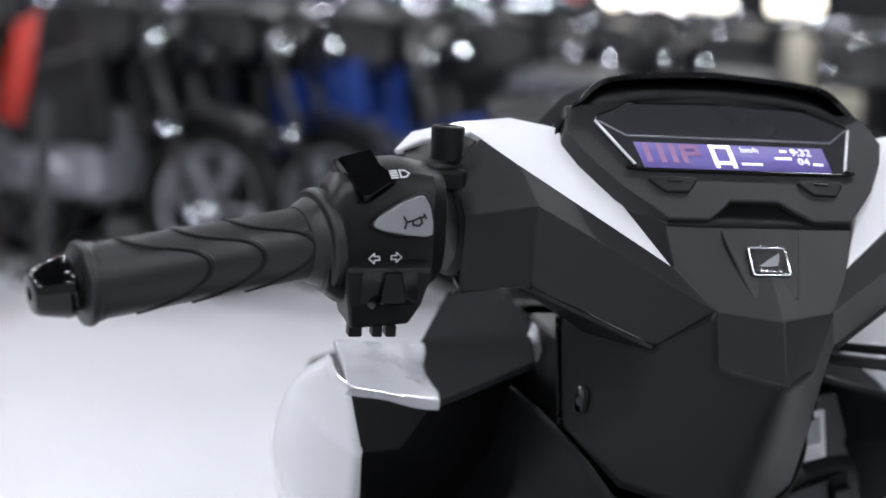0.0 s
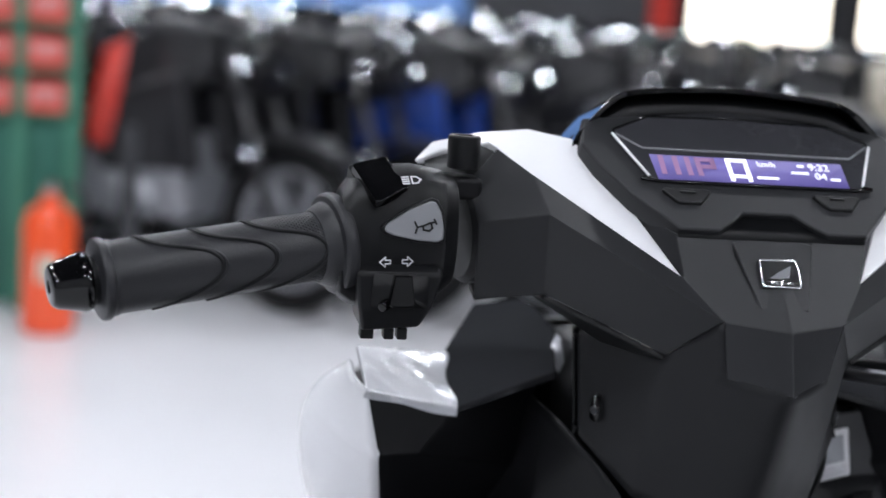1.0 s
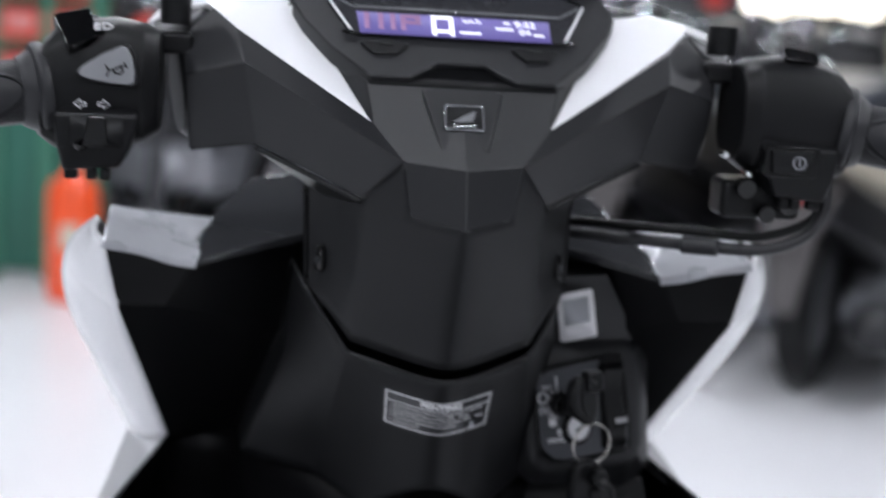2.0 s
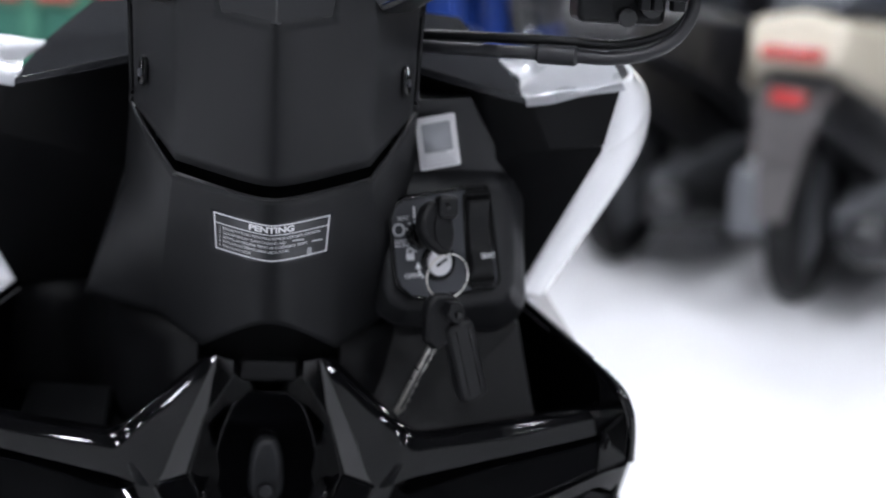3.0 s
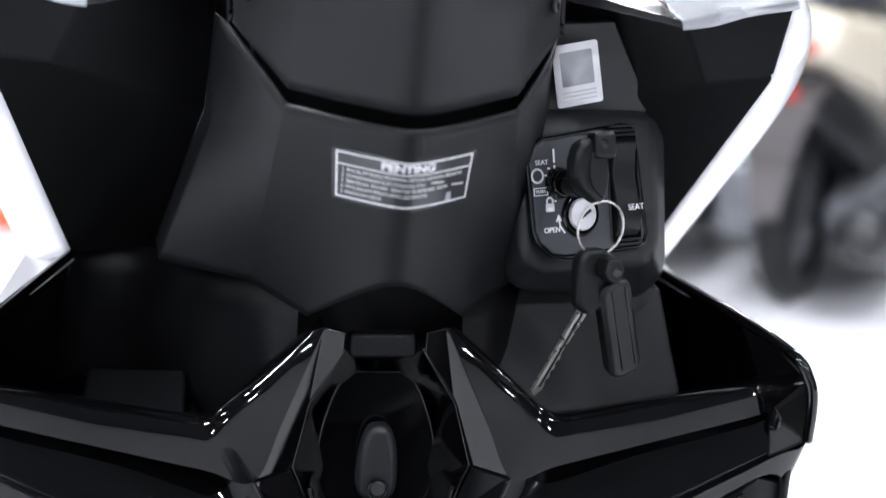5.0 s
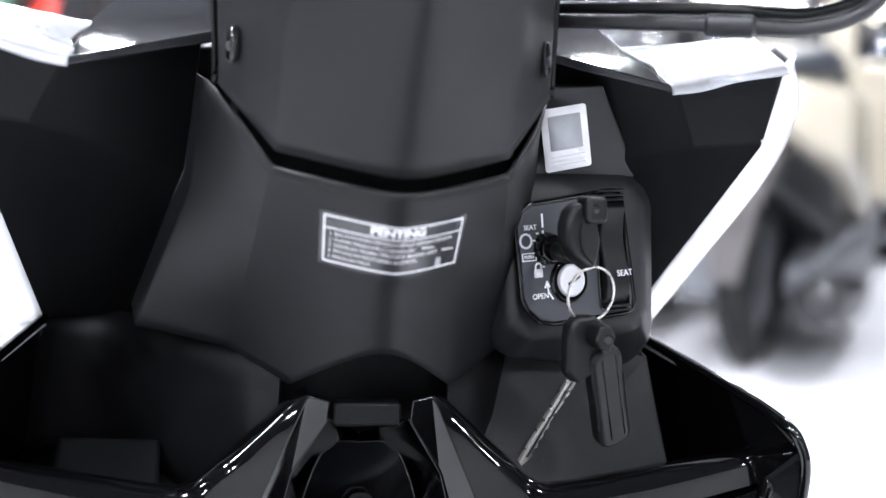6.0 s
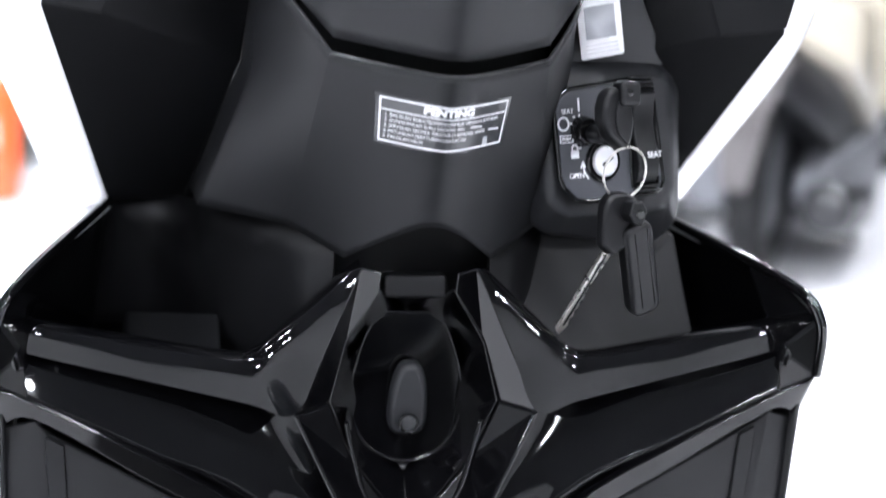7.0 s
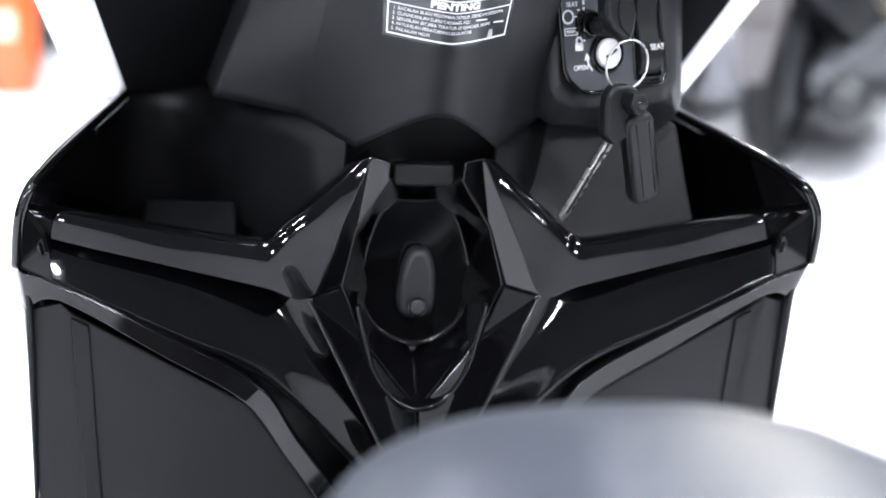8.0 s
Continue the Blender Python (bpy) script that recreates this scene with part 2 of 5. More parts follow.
POLISH = material("polished_chrome", (0.48, 0.50, 0.54), 0.03, metal=1.0, mottle=0.1, mottle_scale=60)
BODYBLACK = material("bike_black", (0.010, 0.010, 0.012), 0.34, coat=0.12, mottle=0.2)
BODYGREY = material("bike_grey", (0.020, 0.020, 0.023), 0.38, coat=0.12, mottle=0.2)
BODYBLUE = material("bike_blue", (0.02, 0.06, 0.30), 0.25, coat=0.6, mottle=0.15)
BODYRED = material("bike_red", (0.35, 0.02, 0.02), 0.25, coat=0.6, mottle=0.15)
TAIL = material("red_lens", (0.42, 0.02, 0.02), 0.12, coat=0.5, mottle=0.1)
CASTALU = material("cast_aluminium", (0.40, 0.41, 0.44), 0.36, metal=0.5, mottle=0.25, mottle_scale=25)
DULLALU = material("dull_aluminium", (0.17, 0.175, 0.19), 0.40, metal=0.5, mottle=0.25, mottle_scale=25)
GUARD = material("grey_mudguard", (0.075, 0.068, 0.068), 0.55, mottle=0.1)


def shell(name, lo, hi, mat):
    bm = bmesh.new()
    box(bm, lo, hi)
    bmesh.ops.recalc_face_normals(bm, faces=bm.faces)
    return tagged(part(name, bm, mat, smooth=False), kind="structure")


tagged(shell("floor", (-7, -6, -0.2), (8, 10.2, 0.0), FLOORMAT), "glossy white showroom floor", "floor")
tagged(shell("wall_north", (-7, 10, 0), (8, 10.2, 3.4), WALLMAT), "plain grey-white wall, darkened in its colour", "wall")
# Unseen wall behind the camera, pale to act as reflector for the gloss bar.
tagged(shell("wall_south", (-7, -6, 0), (8, -5.8, 3.4), PALEWALL), "unseen pale grey wall, added for grey reflections in the gloss parts", "wall")
tagged(shell("wall_west", (-7.2, -6, 0), (-7, 10.2, 3.4), DARKWALL), "unseen charcoal side wall that keeps reflections dark", "wall")
tagged(shell("wall_east", (8, -6, 0), (8.2, 10.2, 3.4), DARKWALL), "unseen charcoal side wall that keeps reflections dark", "wall")
tagged(shell("ceiling", (-7.2, -6, 3.4), (8.2, 10.2, 3.6), CEILMAT), "grey showroom ceiling with rows of lamps", "ceiling")


def twin_spot():
    t = thing("ceiling_lamp", (0, 0, 0), "white twin spot lamp under the ceiling", "lamp", "ceiling lamps")
    block("lamp_housing", (-0.38, -0.19, 0.03), (0.38, 0.19, 0.10), CEILMAT, t, bevel=0.01)
    for x in (-0.17, 0.17):
        lathe("diffuser", [(0, 0.0), (0.001, 0.074), (0.015, 0.080), (0.035, 0.080)], (x, 0, 0), (x, 0, 1), LAMPGLOW, t, seg=24)
    return t


first = twin_spot()
first.matrix_basis = pose(-5.1, -4.0, 3.30)
for i in range(5):
    for j in range(5):
        if i or j:
            copy_thing(first, pose(-5.1 + 2.3 * i, -4.0 + 2.9 * j, 3.30))
# far wall: banner and lit shopfront
bm = bmesh.new()
n = 30
tops = [(-3.4 + 5.2 * i / n, 9.90 + 0.03 * math.sin(i * 1.3), 0) for i in range(n + 1)]
va = [bm.verts.new((x, y, 0.0)) for x, y, _ in tops]
vb = [bm.verts.new((x, y, 1.60)) for x, y, _ in tops]
for i in range(n):
    bm.faces.new([va[i], va[i + 1], vb[i + 1], vb[i]])
banner = thick(part("wall_banner", bm, BLUE), 0.01)
tagged(banner, "wide blue cloth banner hung on the far wall", "banner")


def lit_window(x0, x1, z0, z1):
    w = thing("window_1", (0, 0, 0), "brightly lit shop window in a dark frame", "window")
    tagged(w, kind="structure")
    block("window_frame", (x0 - 0.08, 9.90, z0 - 0.08), (x1 + 0.08, 9.98, z1 + 0.08), BODYGREY, w, bevel=0.01)
    k = 3
    for i in range(k):
        a, b = x0 + (x1 - x0) * i / k, x0 + (x1 - x0) * (i + 1) / k
        block("pane", (a + 0.02, 9.88, z0), (b - 0.02, 9.90, z1), WARMGLOW, w, bevel=0)
    return w


tagged(block("wall_sign", (3.25, 9.93, 0.97), (3.44, 9.98, 1.75), RED, None, bevel=0.01), "plain red sign board on the far wall", "sign")
lit_window(3.55, 4.70, 0.98, 2.2)
lit_window(5.0, 5.5, 0.90, 2.0)


def display_rack(x, y):
    """A green shop rack with red boxes in its upper shelves."""
    t = thing("display_rack", (0, 0, 0), "green shop rack with red boxes on its shelves", "rack")
    for i in range(4):
        block("upright", (x - 0.70 + 0.165 * i, y, 0.0), (x - 0.66 + 0.165 * i, y + 0.05, 1.5), GREENLIGHT, t, bevel=0.004)
    block("lower_panel", (x - 0.68, y + 0.03, 0.02), (x - 0.16, y + 0.06, 0.62), GREEN, t, bevel=0.004)
    block("back_board", (x - 0.68, y + 0.20, 0.62), (x - 0.16, y + 0.22, 1.5), BROWN, t, bevel=0.0)
    for j in range(6):
        block("shelf", (x - 0.68, y, 0.63 + 0.143 * j), (x - 0.16, y + 0.20, 0.645 + 0.143 * j), GREENLIGHT, t, bevel=0.0)
    return t


RX, RY = -0.46, 3.95
display_rack(RX, RY)
red_box = tagged(block("carton", (-0.062, -0.06, 0.0), (0.062, 0.06, 0.098), RED, None, bevel=0.006), "red carton with a pale label", "box", "boxes on the rack")
block("box_label", (-0.045, -0.064, 0.035), (0.045, -0.060, 0.080), material("pale_red_label", (0.72, 0.30, 0.28), 0.5, mottle=0.1, mottle_scale=20), red_box, bevel=0)
red_box.matrix_basis = pose(RX - 0.60, RY + 0.06, 0.646)
for i in range(3):
    for j in range(6):
        if i or j:
            copy_thing(red_box, pose(RX - 0.60 + 0.165 * i, RY + 0.06, 0.646 + 0.143 * j))


def extinguisher():
    t = thing("fire_extinguisher", (0, 0, 0), "orange-red fire extinguisher standing on the floor", "extinguisher", "extinguishers")
    lathe("cylinder", [(0, 0.070), (0.012, 0.082), (0.33, 0.082), (0.375, 0.068), (0.40, 0.030), (0.43, 0.024)], (0, 0, 0), (0, 0, 1), ORANGERED, t)
    lathe("valve", [(0.43, 0.020), (0.455, 0.020), (0.46, 0.010), (0.47, 0.010)], (0, 0, 0), (0, 0, 1), STEEL, t)
    tube("handle", [(0, -0.02, 0.462), (0, -0.06, 0.475), (0, -0.10, 0.470)], 0.008, BODYBLACK, t)
    tube("hose", [(0.02, 0, 0.45), (0.09, 0, 0.43), (0.105, 0, 0.30), (0.098, 0, 0.12)], 0.010, BODYBLACK, t)
    panel("paper_tag", [(-0.030, -0.0835, 0.17), (0.030, -0.0835, 0.17), (0.030, -0.0835, 0.25), (-0.030, -0.0835, 0.25)], [(0, 1, 2, 3)], CREAM, t, depth=0.010, bevel=0.002)
    return t


ext = extinguisher()
ext.matrix_basis = pose(-0.682, 3.68, 0)

# pale stand with a red fold beside the rack
stand = thing("display_stand", (0, 0, 0), "pale post stand with a red pennant", "stand")
lathe("post", [(0, 0.10), (0.02, 0.10), (0.03, 0.035), (0.40, 0.030), (0.60, 0.028)], (-0.47, 4.15, 0), (-0.47, 4.15, 1), WALLMAT, stand)
panel("pennant", [(-0.56, 4.10, 0.86), (-0.48, 4.10, 0.90), (-0.51, 4.10, 0.68), (-0.54, 4.08, 0.53), (-0.62, 4.08, 0.55), (-0.60, 4.08, 0.68)], [(0, 1, 2, 5), (5, 2, 3, 4)], RED, stand, depth=0.01, bevel=0.0)


def dome(name, c, axis, r, R, mat, parent):
    """A shallow polished cap with its top at c, facing axis."""
    c, axis = Vector(c), Vector(axis).normalized()
    prof = [(R - math.sqrt(R * R - (r * k / 10) ** 2), r * k / 10) for k in range(11)]
    return lathe(name, prof + [(prof[-1][0] + 0.012, r * 0.9), (prof[-1][0] + 0.03, r * 0.3)], c, c - axis, mat, parent, seg=24)


def motorcycle(paint, label, tank=None):
    """A parked light motorcycle, front wheel towards -y."""
    t = thing("motorcycle", (0, 0, 0), label, "motorcycle", "parked motorcycles")
    for y, r in ((-0.62, 0.29), (0.62, 0.29)):
        bm = bmesh.new()
        sweep(bm, [Vector((0, y + (r - 0.045) * math.cos(a), r + (r - 0.045) * math.sin(a))) for a in [math.tau * k / 28 for k in range(28)]], 0.045, 8, True)
        tyre = part("tyre", bm, MATTE, t)
        bm = bmesh.new()
        sweep(bm, [Vector((0, y + (r - 0.09) * math.cos(a), r + (r - 0.09) * math.sin(a))) for a in [math.tau * k / 28 for k in range(28)]], 0.014, 6, True)
        for k in range(6):
            a = math.tau * k / 6
            sweep(bm, [Vector((0, y, r)), Vector((0, y + (r - 0.09) * math.cos(a), r + (r - 0.09) * math.sin(a)))], 0.012, 6)
        part("rim", bm, CASTALU, tyre)
    for s in (-1, 1):
        tube("fork_leg", [(s * 0.09, -0.62, 0.29), (s * 0.09, -0.40, 0.86)], 0.019, BODYGREY, t, steps=2)
        tube("mirror_stem", [(s * 0.16, -0.34, 0.94), (s * 0.24, -0.38, 1.01)], 0.006, BODYBLACK, t, steps=2)
        # polished caps on mirrors and signals, tilted upwards to throw lamp glints
        dome("mirror", (s * 0.25, -0.42, 1.015), (-0.7, -0.7, 0.95), 0.040, 0.14, POLISH, t)
        dome("turn_signal_glint", (s * 0.15, -0.50, 0.84), (-0.5 + 0.2 * s, -0.866, 1.0), 0.028, 0.065, POLISH, t)
        dome("fork_cap", (s * 0.09, -0.41, 0.885), (-0.5, -0.866, 1.1), 0.022, 0.06, BODYBLACK, t)
        loft("side_cover", [[(s * 0.14, -0.30, 0.45), (s * 0.16, 0.10, 0.42), (s * 0.15, 0.30, 0.62), (s * 0.17, -0.25, 0.80)], [(s * 0.06, -0.28, 0.46), (s * 0.06, 0.10, 0.43), (s * 0.06, 0.30, 0.62), (s * 0.06, -0.22, 0.80)]], paint, t, bevel=0.02)
    tube("handlebar", [(-0.34, -0.22, 0.95), (-0.16, -0.34, 0.93), (0.16, -0.34, 0.93), (0.34, -0.22, 0.95)], 0.014, BODYBLACK, t)
    loft("tank", [[(-0.10, -0.32, 0.78), (0.10, -0.32, 0.78), (0.07, -0.30, 0.94), (-0.07, -0.30, 0.94)], [(-0.16, -0.12, 0.70), (0.16, -0.12, 0.70), (0.12, -0.12, 0.98), (-0.12, -0.12, 0.98)], [(-0.09, 0.16, 0.70), (0.09, 0.16, 0.70), (0.06, 0.16, 0.84), (-0.06, 0.16, 0.84)]], tank or paint, t, bevel=0.03)
    loft("seat", [[(-0.10, 0.12, 0.74), (0.10, 0.12, 0.74), (0.09, 0.12, 0.83), (-0.09, 0.12, 0.83)], [(-0.14, 0.40, 0.72), (0.14, 0.40, 0.72), (0.12, 0.40, 0.80), (-0.12, 0.40, 0.80)], [(-0.09, 0.80, 0.80), (0.09, 0.80, 0.80), (0.08, 0.80, 0.87), (-0.08, 0.80, 0.87)]], MATTE, t, bevel=0.02)
    loft("tail", [[(-0.11, 0.30, 0.58), (0.11, 0.30, 0.58), (0.12, 0.30, 0.72), (-0.12, 0.30, 0.72)], [(-0.05, 0.92, 0.76), (0.05, 0.92, 0.76), (0.05, 0.94, 0.83), (-0.05, 0.94, 0.83)]], paint, t, bevel=0.02)
    loft("engine", [[(-0.14, -0.26, 0.28), (0.14, -0.26, 0.28), (0.14, -0.22, 0.58), (-0.14, -0.22, 0.58)], [(-0.16, 0.24, 0.26), (0.16, 0.24, 0.26), (0.14, 0.20, 0.56), (-0.14, 0.20, 0.56)]], CASTALU, t, bevel=0.03)
    tube("exhaust", [(0.12, -0.28, 0.34), (0.16, -0.10, 0.24), (0.17, 0.25, 0.26), (0.18, 0.80, 0.40)], [0.02] * 9 + [0.045] * 15 + [0.04], CHROME, t)
    loft("front_mudguard", [[(-0.06, -0.90, 0.52), (0.06, -0.90, 0.52), (0.06, -0.90, 0.54), (-0.06, -0.90, 0.54)], [(-0.07, -0.62, 0.61), (0.07, -0.62, 0.61), (0.07, -0.62, 0.63), (-0.07, -0.62, 0.63)], [(-0.06, -0.34, 0.52), (0.06, -0.34, 0.52), (0.06, -0.34, 0.54), (-0.06, -0.34, 0.54)]], paint, t, bevel=0.008)
    light = lathe("headlight", [(0.02, 0.0), (0.022, 0.07), (0.03, 0.085), (0.10, 0.06), (0.14, 0.02)], (0, -0.55, 0.82), (0, -0.2, 0.84), BODYBLACK, t, seg=24)
    # polished dome tilted to give the headlight a glint
    dome("headlight_glint", (0, -0.565, 0.835), (-0.7, -0.7, 0.95), 0.045, 0.16, POLISH, light)
    dome("tank_cap", (0, -0.10, 0.995), (-0.4, -0.7, 1.0), 0.025, 0.09, BODYBLACK, t)
    # bar ends: caps added only as glints
    for s, r, R, axis in ((-1, 0.034, 0.12, (-0.9, -0.5, 0.55)), (1, 0.030, 0.10, (-0.5, -0.8, 0.70))):
        dome("bar_end", (s * 0.35, -0.21, 0.965), axis, r, R, POLISH, t)
    for s in (-1, 1):
        dome("crankcase_cover", (s * 0.17, -0.08, 0.40), (s * 0.75, -0.45, 0.55), 0.075, 0.16, CASTALU, t)
        # polished caps low on the bike, made up as glints
        dome("axle_glint", (s * 0.06, -0.62, 0.29), (s * 0.8, -0.4, 0.6), 0.035, 0.09, POLISH, t)
        dome("fork_glint", (s * 0.115, -0.52, 0.56), (-0.7, -0.7, 0.75), 0.026, 0.10, POLISH, t)
    # two more added glint caps, at the tail and below the headlight
    dome("tail_glint", (0, 0.84, 0.90), (-0.8, -0.6, 0.75), 0.036, 0.12, POLISH, t)
    dome("horn", (0.10, -0.42, 0.58), (-0.5, -0.866, 0.95), 0.030, 0.09, POLISH, t)
    lathe("tail_light", [(0, 0.0), (0.002, 0.035), (0.03, 0.04)], (0, 0.97, 0.79), (0, 0.8, 0.79), TAIL, t, seg=16)
    return t


rng = random.Random(7)
kinds = [motorcycle(BODYBLACK, "black parked motorcycle with bright trim"), motorcycle(BODYGREY, "dark grey parked motorcycle with bright trim"), motorcycle(BODYBLUE, "blue and black parked motorcycle", BODYBLACK), motorcycle(BODYRED, "red parked motorcycle with bright trim")]
spots = [(-0.40, 4.42, 50), (0.04, 4.47, 46), (0.50, 4.42, 48)]
for row, y in enumerate((4.95, 5.90, 6.85, 7.80, 8.75)):
    for i in range(14):
        spots.append((-1.95 + 0.52 * i + 0.21 * row + rng.uniform(-0.05, 0.05), y + rng.uniform(-0.06, 0.06), 48 + rng.uniform(-5, 5)))
used = [0, 0, 0, 0]
for k, (x, y, a) in enumerate(spots):
    c = 2 if k in (2, 25, 37, 48) else 3 if k in (17, 50, 29, 63) else (0 if rng.random() < 0.7 else 1)
    m = pose(x, y, 0, 0, 0, a)
    if used[c]:
        copy_thing(kinds[c], m)
    else:
        kinds[c].matrix_basis = m
    used[c] = 1


def parked_scooter(paint, label, lamp):
    """A parked scooter seen from behind: rear wheel at the origin, nose towards +y."""
    t = thing("parked_scooter", (0, 0, 0), label, "scooter", "parked scooters")
    for y in (0.0, 1.25):
        bm = bmesh.new()
        sweep(bm, [Vector((0, y + 0.205 * math.cos(a), 0.25 + 0.205 * math.sin(a))) for a in [math.tau * k / 28 for k in range(28)]], 0.052, 8, True)
        tyre = part("tyre", bm, MATTE, t)
        lathe("rim", [(-0.03, 0.15), (-0.025, 0.165), (0.025, 0.165), (0.03, 0.15)], (0, y, 0.25), (1, y, 0.25), DULLALU, tyre, seg=24)
    loft("rear_body", [[(-0.10, -0.30, 0.66), (0.10, -0.30, 0.66), (0.13, -0.26, 0.76), (0.0, -0.24, 0.79), (-0.13, -0.26, 0.76)], [(-0.21, 0.0, 0.555), (0.21, 0.0, 0.555), (0.20, 0.02, 0.74), (0.0, 0.02, 0.80), (-0.20, 0.02, 0.74)], [(-0.22, 0.28, 0.46), (0.22, 0.28, 0.46), (0.20, 0.27, 0.72), (0.0, 0.27, 0.78), (-0.20, 0.27, 0.72)], [(-0.20, 0.60, 0.30), (0.20, 0.60, 0.30), (0.17, 0.50, 0.70), (0.0, 0.50, 0.76), (-0.17, 0.50, 0.70)]], paint, t, bevel=0.03)
    loft("seat", [[(-0.10, -0.22, 0.78), (0.10, -0.22, 0.78), (0.08, -0.20, 0.83), (-0.08, -0.20, 0.83)], [(-0.15, 0.15, 0.77), (0.15, 0.15, 0.77), (0.13, 0.15, 0.85), (-0.13, 0.15, 0.85)], [(-0.11, 0.55, 0.74), (0.11, 0.55, 0.74), (0.09, 0.55, 0.80), (-0.09, 0.55, 0.80)]], SEATMAT, t, bevel=0.02)
    block("tail_light", (-0.080, -0.325, 0.668), (0.080, -0.285, 0.703), lamp, t, bevel=0.012)
    loft("rear_mudguard", [[(-0.105, -0.22, 0.59), (0.105, -0.22, 0.59), (0.105, -0.19, 0.61), (-0.105, -0.19, 0.61)], [(-0.085, -0.30, 0.55), (0.085, -0.30, 0.55), (0.085, -0.27, 0.57), (-0.085, -0.27, 0.57)], [(-0.055, -0.33, 0.42), (0.055, -0.33, 0.42), (0.055, -0.30, 0.43), (-0.055, -0.30, 0.43)], [(-0.034, -0.36, 0.27), (0.034, -0.36, 0.27), (0.034, -0.34, 0.28), (-0.034, -0.34, 0.28)]], GUARD, t, bevel=0.008)
    loft("inner_fender", [[(-0.09, -0.24, 0.50), (0.09, -0.24, 0.50), (0.08, -0.22, 0.64), (-0.08, -0.22, 0.64)], [(-0.15, 0.10, 0.36), (0.15, 0.10, 0.36), (0.15, 0.10, 0.62), (-0.15, 0.10, 0.62)], [(-0.17, 0.50, 0.18), (0.17, 0.50, 0.18), (0.16, 0.50, 0.62), (-0.16, 0.50, 0.62)]], BODYBLACK, t, bevel=0.02)
    block("plate_holder", (-0.060, -0.345, 0.42), (0.060, -0.335, 0.49), GUARD, t, bevel=0.004)
    loft("swing_arm", [[(0.08, -0.05, 0.20), (0.15, -0.05, 0.20), (0.15, -0.05, 0.28), (0.08, -0.05, 0.28)], [(0.07, 0.30, 0.14), (0.21, 0.30, 0.14), (0.21, 0.30, 0.34), (0.07, 0.30, 0.34)], [(0.02, 0.62, 0.14), (0.22, 0.62, 0.14), (0.22, 0.62, 0.36), (0.02, 0.62, 0.36)]], DULLALU, t, bevel=0.02)
    # polished cap added for a highlight beside the wheel
    dome("axle_glint", (-0.115, -0.03, 0.27), (-0.5, -0.866, 0.9), 0.040, 0.10, POLISH, t)
    tube("stand", [(-0.15, 0.42, 0.16), (-0.19, 0.40, 0.02)], 0.014, BODYBLACK, t, steps=2)
    tube("stand", [(0.15, 0.42, 0.16), (0.19, 0.40, 0.02)], 0.014, BODYBLACK, t, steps=2)
    block("reflector", (-0.045, -0.315, 0.555), (0.045, -0.290, 0.595), lamp, t, bevel=0.008)
    tube("exhaust", [(0.16, 0.55, 0.15), (0.19, 0.20, 0.16), (0.20, -0.20, 0.23)], [0.035] * 4 + [0.07] * 12 + [0.06], BODYBLACK, t)
    lathe("shock", [(0, 0.02), (0.02, 0.035), (0.22, 0.035), (0.24, 0.02), (0.32, 0.012)], (-0.14, -0.05, 0.30), (-0.13, 0.02, 0.62), CHROME, t, seg=16)
    block("engine_case", (-0.20, -0.08, 0.16), (-0.07, 0.60, 0.36), DULLALU, t, bevel=0.03)
    loft("front_shield", [[(-0.20, 1.00, 0.35), (0.20, 1.00, 0.35), (0.20, 1.06, 0.35), (-0.20, 1.06, 0.35)], [(-0.22, 0.95, 0.80), (0.22, 0.95, 0.80), (0.20, 1.02, 0.80), (-0.20, 1.02, 0.80)]], paint, t, bevel=0.02)
    tube("handlebar", [(-0.33, 0.75, 1.02), (-0.12, 0.84, 1.0), (0.12, 0.84, 1.0), (0.33, 0.75, 1.02)], 0.018, BODYBLACK, t)
    tube("stem", [(0, 1.0, 0.60), (0, 0.86, 1.0)], 0.05, paint, t, steps=2)
    return t


cream = parked_scooter(CREAM, "cream parked scooter with red tail light", TAIL)
cream.matrix_basis = pose(1.42, 2.88, -0.0, 0, 0, -36)
dark = parked_scooter(BODYBLACK, "black parked scooter with a smoked tail light", BODYBLACK)
dark.matrix_basis = pose(1.02, 3.30, 0, 0, 0, -38)
for k, (x, y, a) in enumerate(((2.05, 2.55, -42), (1.75, 3.60, -40))):
    copy_thing(dark, pose(x, y, 0, 0, 0, a))

# ---- the scooter: handlebar ----
scooter = thing("scooter", (0, 0, 0), "matte black and white scooter parked upright on a showroom floor", "scooter")


def mir(p):
    return (-p[0], p[1], p[2])


LEDGE, WTIP, CHIN, CHINL, RIDGE, RIDGEL = (-0.0505, 0.0095, 0.9685), (-0.0463, 0.0030, 0.9475), (-0.0307, -0.0158, 0.9303), (-0.0258, -0.0145, 0.9018), (-0.1126, 0.0160, 0.9737), (-0.1435, 0.0358, 0.9648)
ARMB, UNDER, ARMTL, ARMEB, WLOW, WLOW2 = (-0.1056, 0.0393, 0.9294), (-0.0489, 0.0098, 0.9066), (-0.1462, 0.0550, 0.9833), (-0.1403, 0.0450, 0.9259), (-0.1161, 0.0450, 0.9885), (-0.1313, 0.0600, 1.0002)
WTOP, HOODC, WEND = (-0.1121, 0.0740, 1.0100), (-0.0893, 0.0690, 1.0065), (-0.1693, 0.0900, 0.9885)
TOPC, CHINC, CHINT = (0, 0.0095, 0.9665), (0, -0.0260, 0.9280), (0, -0.0360, 0.8985)

